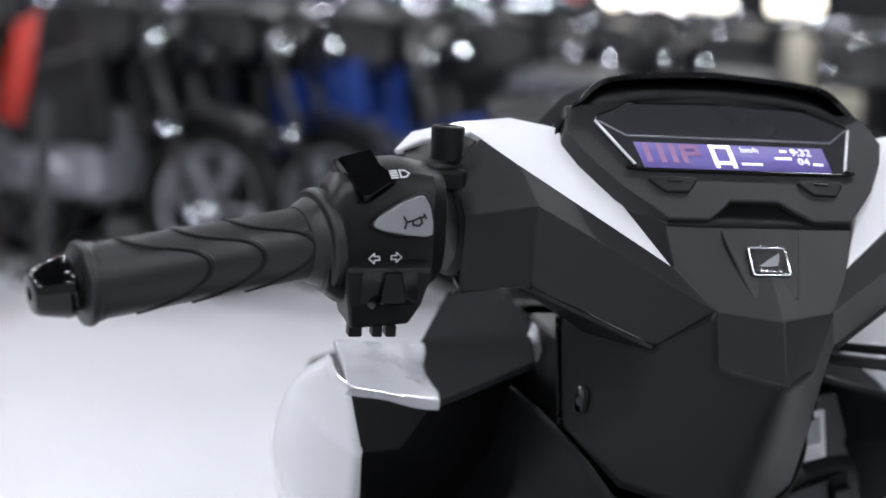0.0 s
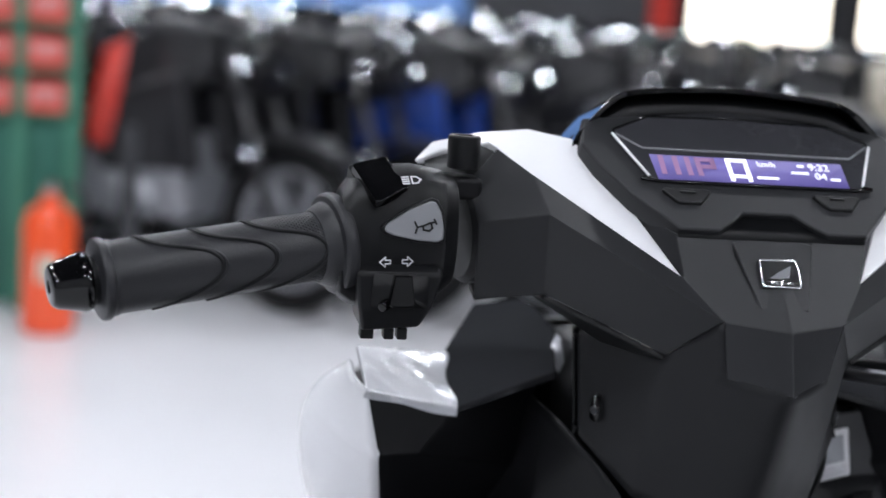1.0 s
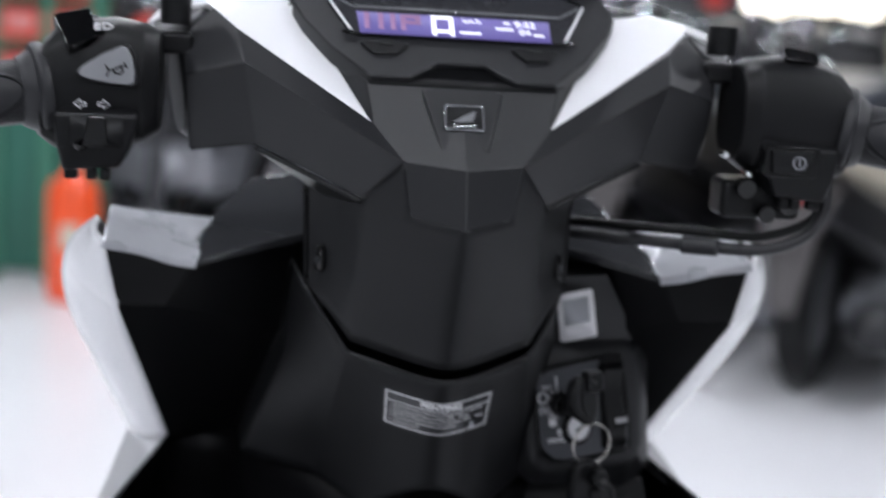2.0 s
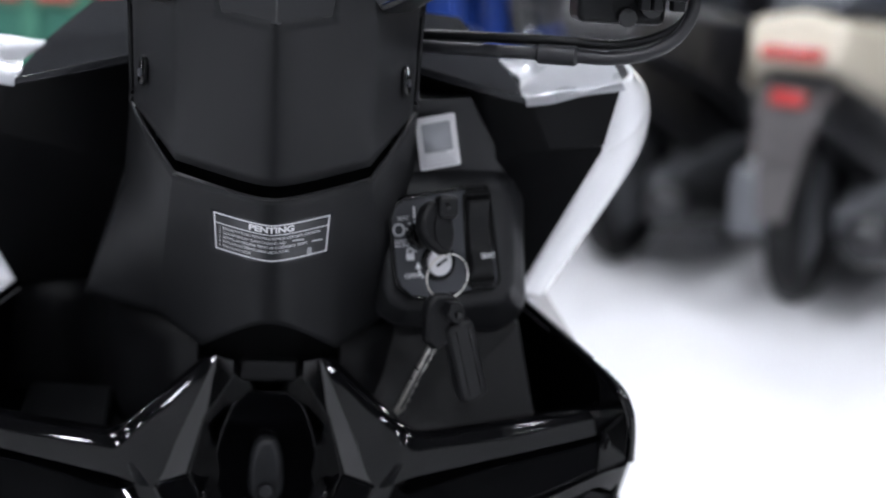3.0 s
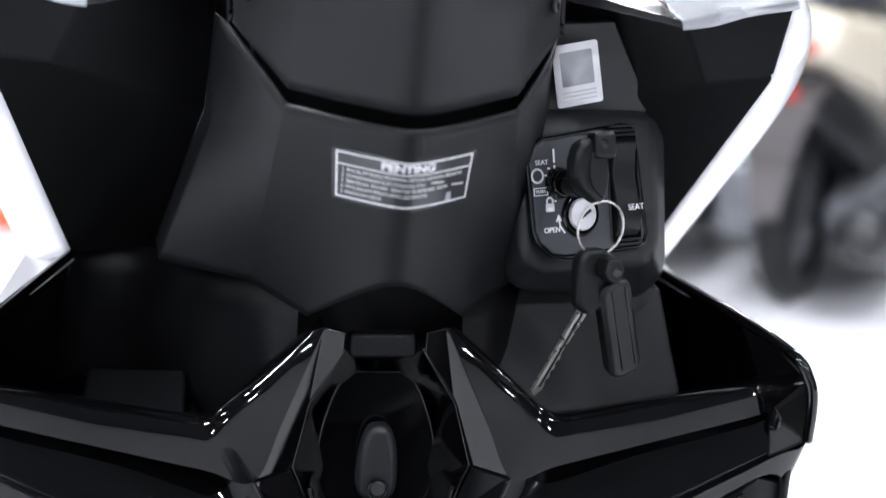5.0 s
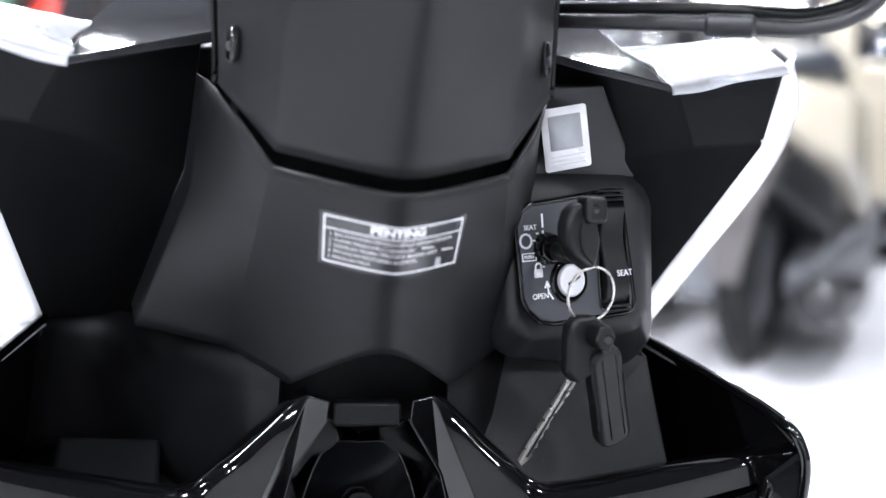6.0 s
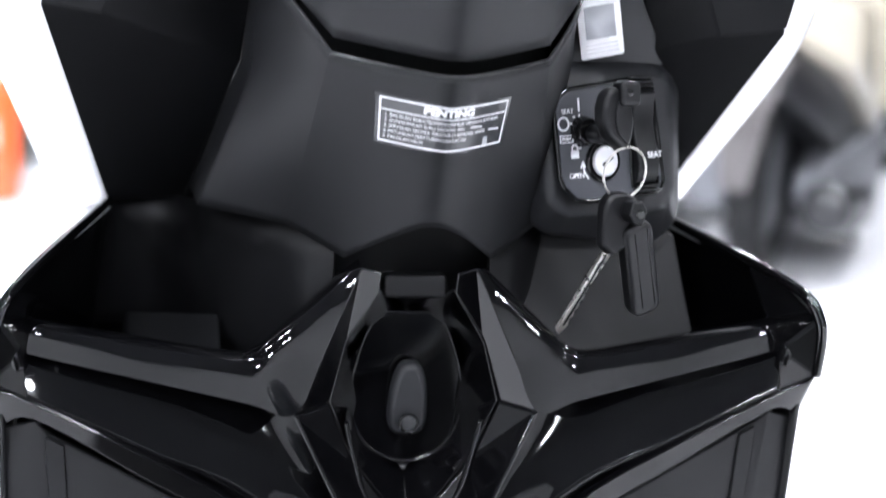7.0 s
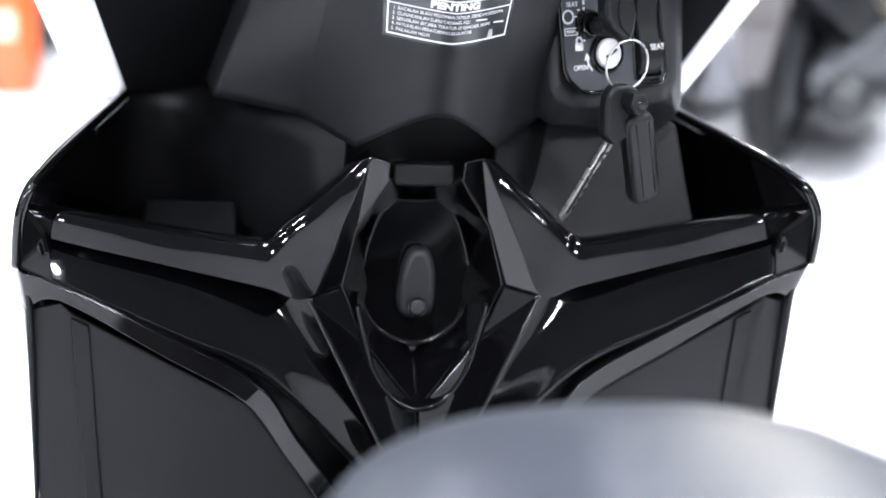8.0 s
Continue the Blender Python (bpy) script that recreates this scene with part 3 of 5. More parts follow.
cover = panel("handlebar_cover", [LEDGE, WTIP, CHIN, CHINC, TOPC, CHINL, CHINT, RIDGE, UNDER, (-0.1172, 0.0360, 0.9903), RIDGEL, ARMTL, WLOW2, ARMB, ARMEB, (-0.1056, 0.0620, 0.9310), (-0.1395, 0.0640, 0.9290), (-0.0720, 0.0430, 0.9800)],
              [(0, 17, 1), (10, 7, 13, 14), (14, 13, 15, 16), (0, 1, 2, 3, 4), (2, 5, 6, 3), (1, 7, 2), (1, 9, 7), (9, 12, 11, 10, 7), (2, 7, 8), (7, 13, 8)],
              GREYISH, scooter, depth=0.004, bevel=0.0060, both=True, label="satin charcoal faceted handlebar cover")
for s in (1, -1):
    # socket in which the bar leaves the cover
    a, b = Vector((-s * 0.1500, 0.0665, 0.957)), Vector((-s * 0.1290, 0.0710, 0.959))
    lathe("bar_socket", [(0, 0.0), (0, 0.026), (0.004, 0.029), (0.028, 0.029)], a, b, MATTE, scooter)
    panel("wing", [WEND, (-0.1600, 0.0900, 0.9990), (-0.1370, 0.0820, 1.0060), WTOP, HOODC, (-0.0680, 0.0360, 0.9790), WTIP, (-0.0760, 0.0190, 0.9648), WLOW, WLOW2, (-0.1340, 0.0690, 1.0020), (-0.1560, 0.0800, 0.9960), (-0.1655, 0.0860, 0.9900)],
          [(0, 1, 11, 12), (1, 2, 10, 11), (2, 3, 9, 10), (3, 8, 9), (3, 4, 8), (4, 5, 7, 8), (5, 6, 7)], WHITE, scooter, depth=0.005, bevel=0.0022, mirror=s < 0, label="gloss white wing-shaped cover panel", angle=40)
    # mirror boss
    c = Vector((-s * 0.1502, 0.0515, 0.9900))
    boss = lathe("mirror_boss", [(0, 0.0080), (0.0158, 0.0083), (0.0166, 0.0076), (0.0166, 0.0050), (0.0158, 0.0045)], c, c + Vector((0.0, 0, 1)), MATTE, scooter, label="black plug in the mirror mount")
    block("boss_base", (-0.010, -0.006, -0.016), (0.010, 0.018, -0.004), DEEP, scooter, pose(c.x, c.y, c.z), bevel=0.003)
    panel("boss_well", [(-0.1330, 0.0610, 0.9985), (-0.1390, 0.0740, 1.0005), (-0.1640, 0.0860, 0.9890), (-0.1640, 0.0650, 0.9780), (-0.1440, 0.0560, 0.9830)], [(0, 1, 2, 3, 4)], MATTE, scooter, depth=0.003, bevel=0.0, mirror=s < 0)
    # raised edge between cover and leg area, down to the column
    panel("cover_underside", [ARMB, UNDER, (-0.0620, 0.0600, 0.9000), (-0.1050, 0.0800, 0.9260)], [(0, 1, 2, 3)], MATTE, scooter, depth=0.003, bevel=0.001, mirror=s < 0)

# emblem plateau and emblem
slope = frame_on((0, -0.0012, 0.9502), (1, 0, 0), (0, 0.64, 0.77))
slab("emblem_plinth", [(-0.0215, 0.018), (-0.0125, -0.020), (0.0125, -0.020), (0.0215, 0.018), (0.012, 0.0205), (-0.012, 0.0205)], 0.006, GREYISH, scooter, slope @ pose(0, 0, 0.0026), bevel=0.0014)
em = slope @ pose(0, 0, 0.0040)
emblem = slab("emblem", rounded(0.0198, 0.0150, 0.0012), 0.002, MATTE, scooter, em, bevel=0.0004, label="square chrome emblem with a plain wing shape")
tube("emblem_rim", [em @ Vector((x, y, 0)) for x, y in rounded(0.0196, 0.0148, 0.0014)], 0.0006, CHROME, emblem, seg=6, closed=True)
slab("emblem_wing", [(-0.006, -0.0030), (-0.001, 0.0005), (0.0062, 0.0045), (0.0052, 0.0005), (0.0040, -0.0024), (-0.001, -0.0030)], 0.0006, GREYBTN, emblem, em @ pose(0, 0, 0.0005), bevel=0.0002)
for k in range(5):
    slab("emblem_bar", rounded(0.0018, 0.0014, 0.0003, 2, -0.0050 + 0.0025 * k, -0.0054), 0.0005, CHROME, emblem, em @ pose(0, 0, 0.0005), bevel=0)

# ---- instrument cluster ----
A = math.atan(1.38)
DASH = frame_on((0, 0.0100, 0.9685), (1, 0, 0), (0, math.sin(A), math.cos(A)))
half = [(0.0, 0.012), (0.013, 0.012), (0.0190, 0.0060), (0.0280, -0.001), (0.0490, -0.001), (0.0520, 0.003), (0.0690, 0.022), (0.0830, 0.044), (0.0890, 0.058), (0.0850, 0.078), (0.0, 0.090)]
cluster = slab("cluster_body", half + [(-x, y) for x, y in half[1:-1]][::-1], 0.012, GREYISH, scooter, DASH @ pose(0, 0, 0.0040), bevel=0.0015, label="charcoal instrument housing with a notched lower edge")
half = [(0.0, -0.002), (0.0490, -0.002), (0.0500, 0.006), (0.0, 0.016)]
slab("cluster_shadow_gap", half + [(-x, y) for x, y in half[1:-1]][::-1], 0.010, MATTE, scooter, DASH @ pose(0, 0, 0.0005), bevel=0)
half = [(0.0, 0.0312), (0.0545, 0.0312), (0.0575, 0.0337), (0.0715, 0.0640), (0.0700, 0.0690), (0.0500, 0.0805), (0.0, 0.0825)]
lens = slab("cluster_lens", half + [(-x, y) for x, y in half[1:-1]][::-1], 0.003, LENS, scooter, DASH @ pose(0, 0, 0.0048), bevel=0.0008, label="smoked glossy lens over the display")
tube("lens_rim", [DASH @ Vector((x, y, 0.0050)) for x, y in [(-0.0715, 0.0640), (-0.0700, 0.0690), (-0.0500, 0.0805), (0.0, 0.0825), (0.0500, 0.0805), (0.0700, 0.0690), (0.0715, 0.0640)]], 0.0006, GLOSS, lens, seg=6, steps=1)
for s in (1, -1):
    # bright moulded lines of the lens
    tube("lens_edge", [DASH @ Vector((s * x, y, 0.0052)) for x, y in ((0.0715, 0.0655), (0.0578, 0.0342))], 0.0008, WHITE, lens, seg=6, steps=2)
    tube("lens_fold", [DASH @ Vector((s * x, y, 0.0050)) for x, y in ((0.0695, 0.0655), (0.0570, 0.0555), (0.0, 0.0555))], 0.0006, GREYBTN, lens, seg=6, steps=1)
    slab("cluster_button", [(s * x, y) for x, y in ((0.0190, 0.0250), (0.0262, 0.0160), (0.0385, 0.0160), (0.0455, 0.0250), (0.0435, 0.0268), (0.0210, 0.0268))], 0.004, MATTE, cluster, DASH @ pose(s * 0.008, 0, 0.0055), bevel=0.0012)
    slab("button_mark", rounded(0.008, 0.0014, 0.0004, 2), 0.0003, MATTE, cluster, DASH @ pose(s * 0.040, 0.0236, 0.0058), bevel=0)
tube("lens_lip", [DASH @ Vector((x, y, 0.0052)) for x, y in ((-0.0575, 0.0339), (-0.0540, 0.0314), (0.0540, 0.0314), (0.0575, 0.0339))], 0.0007, GLOSS, lens, seg=6, steps=4)
lcd = slab("display", [(-0.0530, 0.0328), (0.0500, 0.0328), (0.0505, 0.0508), (-0.0545, 0.0508)], 0.001, LCDBACK, scooter, DASH @ pose(0, 0, 0.0052), bevel=0, label="lit violet liquid crystal display")
LD = DASH @ pose(-0.0008, 0.0428, 0.0056)
strokes("speed_digit", [[(-0.0125, -0.0085), (-0.0125, 0.0058), (-0.0030, 0.0058), (-0.0030, -0.0085)], [(-0.0125, -0.0060), (-0.0030, -0.0060)]], 0.0022, LD, LCDWHITE, lcd)
letters("speed_unit", "km/h", 0.0050, LD @ pose(0.0085, 0.0042, 0), LCDWHITE, lcd)
letters("clock_digits", "9:32", 0.0068, LD @ pose(0.0375, 0.0036, 0), LCDWHITE, lcd)
letters("trip_digits", "04", 0.0066, LD @ pose(0.0370, -0.0030, 0), LCDWHITE, lcd)
for line in ([(0.002, -0.0062), (0.012, -0.0062)], [(0.022, -0.0012), (0.030, -0.0012)], [(0.0425, -0.0050), (0.0465, -0.0050)], [(0.0265, 0.0042), (0.0285, 0.0042)]):
    strokes("display_bar", [line], 0.0014, LD, LCDWHITE, lcd)
for line in [[(-0.0485, 0.0055), (-0.0485, -0.0055)], [(-0.041, 0.0055), (-0.041, -0.0055)], [(-0.0345, 0.0055), (-0.0345, -0.0055)], [(-0.029, -0.0055), (-0.029, 0.0052), (-0.021, 0.0052), (-0.021, 0.0), (-0.028, 0.0)]]:
    strokes("ghost_segment", [line], 0.0028, LD, LCDAMBER, lcd)


# hood over the display
def arch(pts):
    half = spline(pts, 6)
    return half + [Vector((-p.x, p.y, p.z)) for p in half[-2::-1]]


front = arch([(-0.0935, 0.0620, 0.9950), (-0.0890, 0.0655, 1.0075), (-0.0790, 0.0697, 1.0195), (-0.0680, 0.0730, 1.0292), (-0.0560, 0.0755, 1.0335), (-0.0300, 0.0780, 1.0360), (0, 0.0790, 1.0375)])
lip = [p + Vector((0, 0.0015, -0.0035)) if abs(p.x) < 0.06 else p + Vector((0.0028 * (1 if p.x < 0 else -1), 0.0015, -0.0022)) for p in front]
deep = [Vector((p.x * 0.93, p.y + 0.020, p.z - 0.0065)) for p in front]
back = [Vector((p.x * 0.97, p.y + 0.055, p.z - 0.012)) for p in front]
hood = bmesh.new()
R = [[hood.verts.new(p) for p in r] for r in (back, front, lip, deep)]
for X, Y in zip(R, R[1:]):
    for i in range(len(X) - 1):
        hood.faces.new([X[i], X[i + 1], Y[i + 1], Y[i]])
bmesh.ops.recalc_face_normals(hood, faces=hood.faces)
hood = soften(part("hood", hood, GLOSS, scooter, "gloss black hood over the instruments"), 0.0008, 2, 30)
wall = [Vector((p.x * 0.98, p.y + 0.012, p.z - 0.004)) for p in front]
bm = bmesh.new()
foot = [DASH @ Vector((p.x * 0.93, 0.0665 + 0.021 * (1 - (abs(p.x) / 0.0935) ** 3), 0.0035)) for p in front]
U, W = [bm.verts.new(p) for p in wall], [bm.verts.new(p) for p in foot]
for i in range(len(U) - 1):
    bm.faces.new([U[i], U[i + 1], W[i + 1], W[i]])
face_eye(bm)
thick(part("hood_lining", bm, DEEP, hood, "matte lining under the hood"), 0.002)


# ---- grips and switches ----
def grip(s, end_part):
    """A handlebar grip with flanges, wave grooves and a bar-end weight. s: 1 on the side of the horn, -1 on the other."""
    ci, co = Vector((-s * 0.2175, 0.0240, 0.9535)), Vector((-s * 0.3195, -0.0110, 0.9402))
    d = (co - ci).normalized()
    L = (co - ci).length
    g = lathe("grip", [(0, 0.0165), (L - 0.004, 0.0166), (L - 0.003, 0.0172), (L, 0.0172)], ci, co, RUBBER, scooter, seg=64, label="black rubber grip with wave-shaped grooves")
    lathe("inner_flange", [(-0.0055, 0.0190), (-0.0050, 0.0238), (-0.0035, 0.0246), (0.0, 0.0245), (0.0014, 0.0234), (0.0020, 0.0206), (0.0045, 0.0198), (0.0075, 0.0182), (0.0090, 0.0172)], ci, co, RUBBER, g, seg=56)
    lathe("outer_flange", [(L - 0.0005, 0.0172), (L, 0.0182), (L + 0.002, 0.0187), (L + 0.004, 0.0182), (L + 0.005, 0.0150)], ci, co, RUBBER, g, seg=56)
    lathe("bar_neck", [(L + 0.0, 0.011), (L + 0.012, 0.011)], ci, co, MATTE, g)
    lathe("bar_end", [(L + 0.0072, 0.0100), (L + 0.0076, 0.0126), (L + 0.0088, 0.0134), (L + 0.0112, 0.0134), (L + 0.0125, 0.0128), (L + 0.0225, 0.0102), (L + 0.0245, 0.0088), (L + 0.0250, 0.0072), (L + 0.0250, 0.0030), (L + 0.0240, 0.0026)], ci, co, GLOSS, g, seg=40, label="gloss black bar-end weight")
    up = Vector((0, 0, 1))
    up = (up - d * up.dot(d)).normalized()
    out = d.cross(up) if d.cross(up).y < 0 else -d.cross(up)

    def on_grip(a, deg, r=0.0166):
        t = radians(deg)
        return ci + d * a + r * (math.cos(t) * out + math.sin(t) * up)

    # three wave grooves
    for k in range(3):
        base = L - 0.0145 - 0.0255 * k
        wave = [(0.0, 118), (0.0, 90), (-0.003, 68), (-0.011, 52), (-0.021, 42), (-0.030, 30), (-0.0345, 12), (-0.033, -8), (-0.025, -30), (-0.013, -52), (-0.004, -75)]
        tube("groove", spline([on_grip(base + a, t, 0.01660) for a, t in wave], 5), 0.0009, MATTE, g, seg=6, steps=1)
        ridge_pts = [on_grip(base + a - 0.0019, t, 0.0163) for a, t in wave]
        tube("groove_lip", spline(ridge_pts, 5), 0.0010, RUBBER, g, seg=6, steps=1)
    # knurled field by the inner flange
    bm = bmesh.new()
    for i in range(28):
        for j in range(26):
            a, t = 0.0095 + 0.0013 * i, -60 + 7.0 * j + (3.5 if i % 2 else 0)
            edge = float(np.interp(t, [-75, -52, -30, -8, 12, 30, 42, 52, 68, 90, 118], [0.0423, 0.0333, 0.0213, 0.0133, 0.0118, 0.0163, 0.0253, 0.0353, 0.0433, 0.0463, 0.0463])) - 0.0022
            if a > edge:
                continue
            c = on_grip(a, t, 0.0169)
            q = [on_grip(a + 0.0006, t, 0.01655), on_grip(a, t + 2.8, 0.01655), on_grip(a - 0.0006, t, 0.01655), on_grip(a, t - 2.8, 0.01655)]
            vs = [bm.verts.new(p) for p in q]
            top = bm.verts.new(c)
            for m in range(4):
                bm.faces.new([vs[m], vs[(m + 1) % 4], top])
    bmesh.ops.recalc_face_normals(bm, faces=bm.faces)
    tagged(part("knurling", bm, RUBBER, g, smooth=False), kind="stuff")
    return g


def section(x, y0, y1, z0, z1, n=20, p=2.8):
    """A rounded upright section through the switch housing."""
    out = []
    for k in range(n):
        t = 2 * math.pi * k / n
        c, s_ = math.cos(t), math.sin(t)
        out.append((x, (y0 + y1) / 2 + (y1 - y0) / 2 * math.copysign(abs(c) ** (2 / p), c), (z0 + z1) / 2 + (z1 - z0) / 2 * math.copysign(abs(s_) ** (2 / p), s_)))
    return out


def housing(s):
    rings = [section(-s * x, *r) for x, r in ((0.2140, (0.0050, 0.052, 0.929, 0.979)), (0.2080, (0.0070, 0.056, 0.924, 0.987)), (0.1980, (0.0085, 0.060, 0.922, 0.9915)), (0.1780, (0.0095, 0.066, 0.924, 0.9925)), (0.1640, (0.0120, 0.068, 0.928, 0.990)), (0.1560, (0.0190, 0.066, 0.934, 0.986)))]
    h = loft("switch_housing", rings, MATTE, scooter, bevel=0.0015, label="matte black switch housing", angle=25)
    # lower block that carries the switch
    lo = [[(-s * x, y, z) for x, y, z in r] for r in (
        [(0.2065, 0.010, 0.948), (0.1660, 0.012, 0.948), (0.1660, 0.045, 0.948), (0.2065, 0.045, 0.948)],
        [(0.2065, 0.0035, 0.9440), (0.1640, 0.0060, 0.9440), (0.1640, 0.045, 0.944), (0.2065, 0.045, 0.944)],
        [(0.2045, 0.0040, 0.9270), (0.1690, 0.0065, 0.9270), (0.1690, 0.045, 0.927), (0.2045, 0.045, 0.927)],
        [(0.2020, 0.0080, 0.9150), (0.1740, 0.0100, 0.9170), (0.1740, 0.040, 0.917), (0.2020, 0.040, 0.915)])]
    loft("switch_block", lo, MATTE, h, bevel=0.002)
    for x, w, y in ((0.1985, 0.0065, 0.016), (0.1880, 0.0050, 0.016), (0.1815, 0.0050, 0.016)):
        block("cable_plug", (-w / 2, -0.004, -0.0028), (w / 2, 0.004, 0.003), MATTE, h, pose(-s * x, y, 0.9130), bevel=0.0008)
    return h


grip(1, None)
grip(-1, None)
left_housing = housing(1)
right_housing = housing(-1)

# horn button, dip switch, turn switch and their marks
HB = frame_on((-0.1800, 0.0068, 0.9680), (0.93, -0.05, 0.10), (0, 0.12, 1))
horn = [(-0.0147, -0.0014), (-0.0122, 0.0012), (-0.0015, 0.0069), (0.0079, 0.0102), (0.0104, 0.0095), (0.0126, 0.0045), (0.0134, -0.0034), (0.0128, -0.0085), (0.0095, -0.0095), (0.0003, -0.0080), (-0.0100, -0.0052), (-0.0138, -0.0034)]
slab("horn_bezel", [(x * 1.10, y * 1.12) for x, y in horn], 0.010, MATTE, left_housing, HB @ pose(0, 0, 0.0002), bevel=0.0008)
hb = slab("horn_button", horn, 0.006, GREYBTN, left_housing, HB @ pose(0, 0, 0.0034), bevel=0.0016, label="glossy grey horn button", segments=3)
strokes("horn_mark", [[(-0.0002, 0.0006), (0.0008, -0.0018), (-0.0002, -0.0044)], [(0.0008, -0.0018), (0.0040, -0.0012), (0.0066, -0.0002), (0.0094, 0.0002)], [(0.0036, -0.0016), (0.0036, -0.0032), (0.0062, -0.0038), (0.0078, -0.0026), (0.0074, -0.0006)], [(0.0090, 0.0014), (0.0098, -0.0006)]], 0.0009, HB @ Matrix.Translation((0, 0, 0.0035)), MATTE, hb)
DIP = frame_on((-0.1965, 0.0185, 0.9868), (0.95, 0.0, -0.02), (-0.15, 0.72, 0.50))
slab("dip_switch", [(-0.0128, 0.0072), (-0.0108, 0.0090), (0.0030, 0.0150), (0.0044, 0.0144), (0.0074, 0.0045), (0.0138, -0.0034), (0.0132, -0.0062), (0.0, -0.0165), (-0.0028, -0.0172), (-0.0062, -0.0090), (-0.0104, 0.0018)], 0.005, GLOSS, left_housing, DIP @ pose(0, 0, 0.0015), bevel=0.0016, label="gloss black dip switch", segments=3)
slab("dip_well", [(-0.0140, 0.0120), (0.0080, 0.0160), (0.0120, -0.0060), (-0.0010, -0.0130), (-0.0080, -0.0100)], 0.008, MATTE, left_housing, DIP @ pose(0, 0, -0.003), bevel=0.001)
for k, x in enumerate((-0.1932, -0.1819)):
    f = 1 if k else -1
    arrow = [(-0.0045, 0.0012), (-0.0002, 0.0012), (-0.0002, 0.0032), (0.0044, 0.0), (-0.0002, -0.0032), (-0.0002, -0.0012), (-0.0045, -0.0012), (-0.0045, 0.0012)]
    strokes("turn_arrow", [[(f * a * 0.62, b * 0.72) for a, b in arrow]], 0.00045, frame_on((x, 0.0048 + 0.0036 * k, 0.9493), (1, 0.32, 0), (0, 0.05, 1)), PRINT, left_housing)
LAMP = frame_on((-0.1830, 0.0085, 0.9880), (1, 0.1, 0.08), (0, 0.75, 0.6))
strokes("beam_mark", [[(0.0005, 0.0022), (0.0030, 0.0020), (0.0048, 0.0), (0.0030, -0.0020), (0.0005, -0.0022), (0.0005, 0.0022)]], 0.0006, LAMP, PRINT, left_housing)
for y in (0.0021, 0.0007, -0.0007, -0.0021):
    strokes("beam_ray", [[(-0.0010, y), (-0.0040, y)]], 0.0006, LAMP, PRINT, left_housing)
slab("turn_well", rounded(0.0270, 0.0160, 0.002), 0.002, MATTE, left_housing, frame_on((-0.1850, 0.0042, 0.9355), (1, 0.07, 0), (0, 0, 1)), bevel=0)
TS = frame_on((-0.1845, -0.0015, 0.9368), (1, 0.05, 0), (0, 0.10, 1))
slab("turn_switch", [(-0.0062, -0.0068), (-0.0040, 0.0072), (0.0042, 0.0074), (0.0060, -0.0060), (0.0045, -0.0075), (-0.0050, -0.0078)], 0.007, GLOSS, left_housing, TS, bevel=0.0014, label="gloss black turn switch", segments=3)
lathe("turn_knob", [(0, 0.0), (0.0005, 0.0022), (0.003, 0.0028), (0.006, 0.0028)], (-0.1945, -0.0005, 0.9285), (-0.1890, 0.006, 0.930), GLOSS, left_housing, seg=16)
# other side: starter, kill switch, brake fluid parts
slab("start_well", rounded(0.030, 0.0170, 0.003), 0.003, GLOSS, right_housing, frame_on((0.1800, 0.0040, 0.9370), (1, -0.07, 0), (0, 0, 1)), bevel=0.0005)
st = slab("start_button", [(-0.011, -0.0060), (-0.012, 0.0060), (0.0115, 0.0066), (0.0070, -0.0060)], 0.004, MATTE, right_housing, frame_on((0.1800, 0.0010, 0.9370), (1, -0.05, 0), (0, 0, 1)), bevel=0.001)
SB = frame_on((0.1830, 0.0008, 0.9370), (1, -0.05, 0), (0, 0, 1))
strokes("start_mark", [[(0.0034 * math.cos(a / 9 * math.tau), 0.0034 * math.sin(a / 9 * math.tau)) for a in range(10)], [(0, -0.0014), (0, 0.0018)]], 0.0007, SB, PRINTGREY, st)
slab("kill_switch", rounded(0.0190, 0.0110, 0.002), 0.007, GLOSS, right_housing, frame_on((0.1870, 0.0240, 0.9940), (1, 0, -0.1), (0, 0.8, 0.5)), bevel=0.0012)
block("lever_perch", (0.150, 0.024, 0.902), (0.196, 0.050, 0.924), MATTE, right_housing, bevel=0.004)
for x, z, r in ((0.161, 0.920, 0.0055), (0.186, 0.912, 0.0060), (0.200, 0.918, 0.0045), (0.174, 0.906, 0.0050)):
    lathe("perch_bolt", [(0, 0.0), (0.0002, r), (0.006, r), (0.012, r * 0.8)], (x, 0.016, z), (x, 0.040, z + 0.002), GLOSS, right_housing, seg=12)
tube("brake_hose", [(0.066, 0.090, 0.8815), (0.0900, 0.0660, 0.8830), (0.140, 0.0347, 0.8845), (0.1735, 0.0240, 0.8850), (0.1960, 0.0200, 0.8930), (0.2080, 0.0220, 0.9080), (0.2100, 0.0280, 0.9260)], 0.0034, RUBBER, scooter, seg=14, label="black rubber hose sweeping up to the bar")
tube("throttle_cable", [(0.066, 0.096, 0.8870), (0.0900, 0.0730, 0.8890), (0.140, 0.0440, 0.8910), (0.1760, 0.0330, 0.8910), (0.2010, 0.0290, 0.9000), (0.2120, 0.0300, 0.9150), (0.2125, 0.0340, 0.9300)], 0.0028, MATTE, scooter, seg=12)
lathe("hose_sleeve", [(0, 0.0036), (0.001, 0.0050), (0.020, 0.0052), (0.022, 0.0036)], (0.1330, 0.0378, 0.8843), (0.1560, 0.0285, 0.8847), RUBBER, scooter, seg=18)
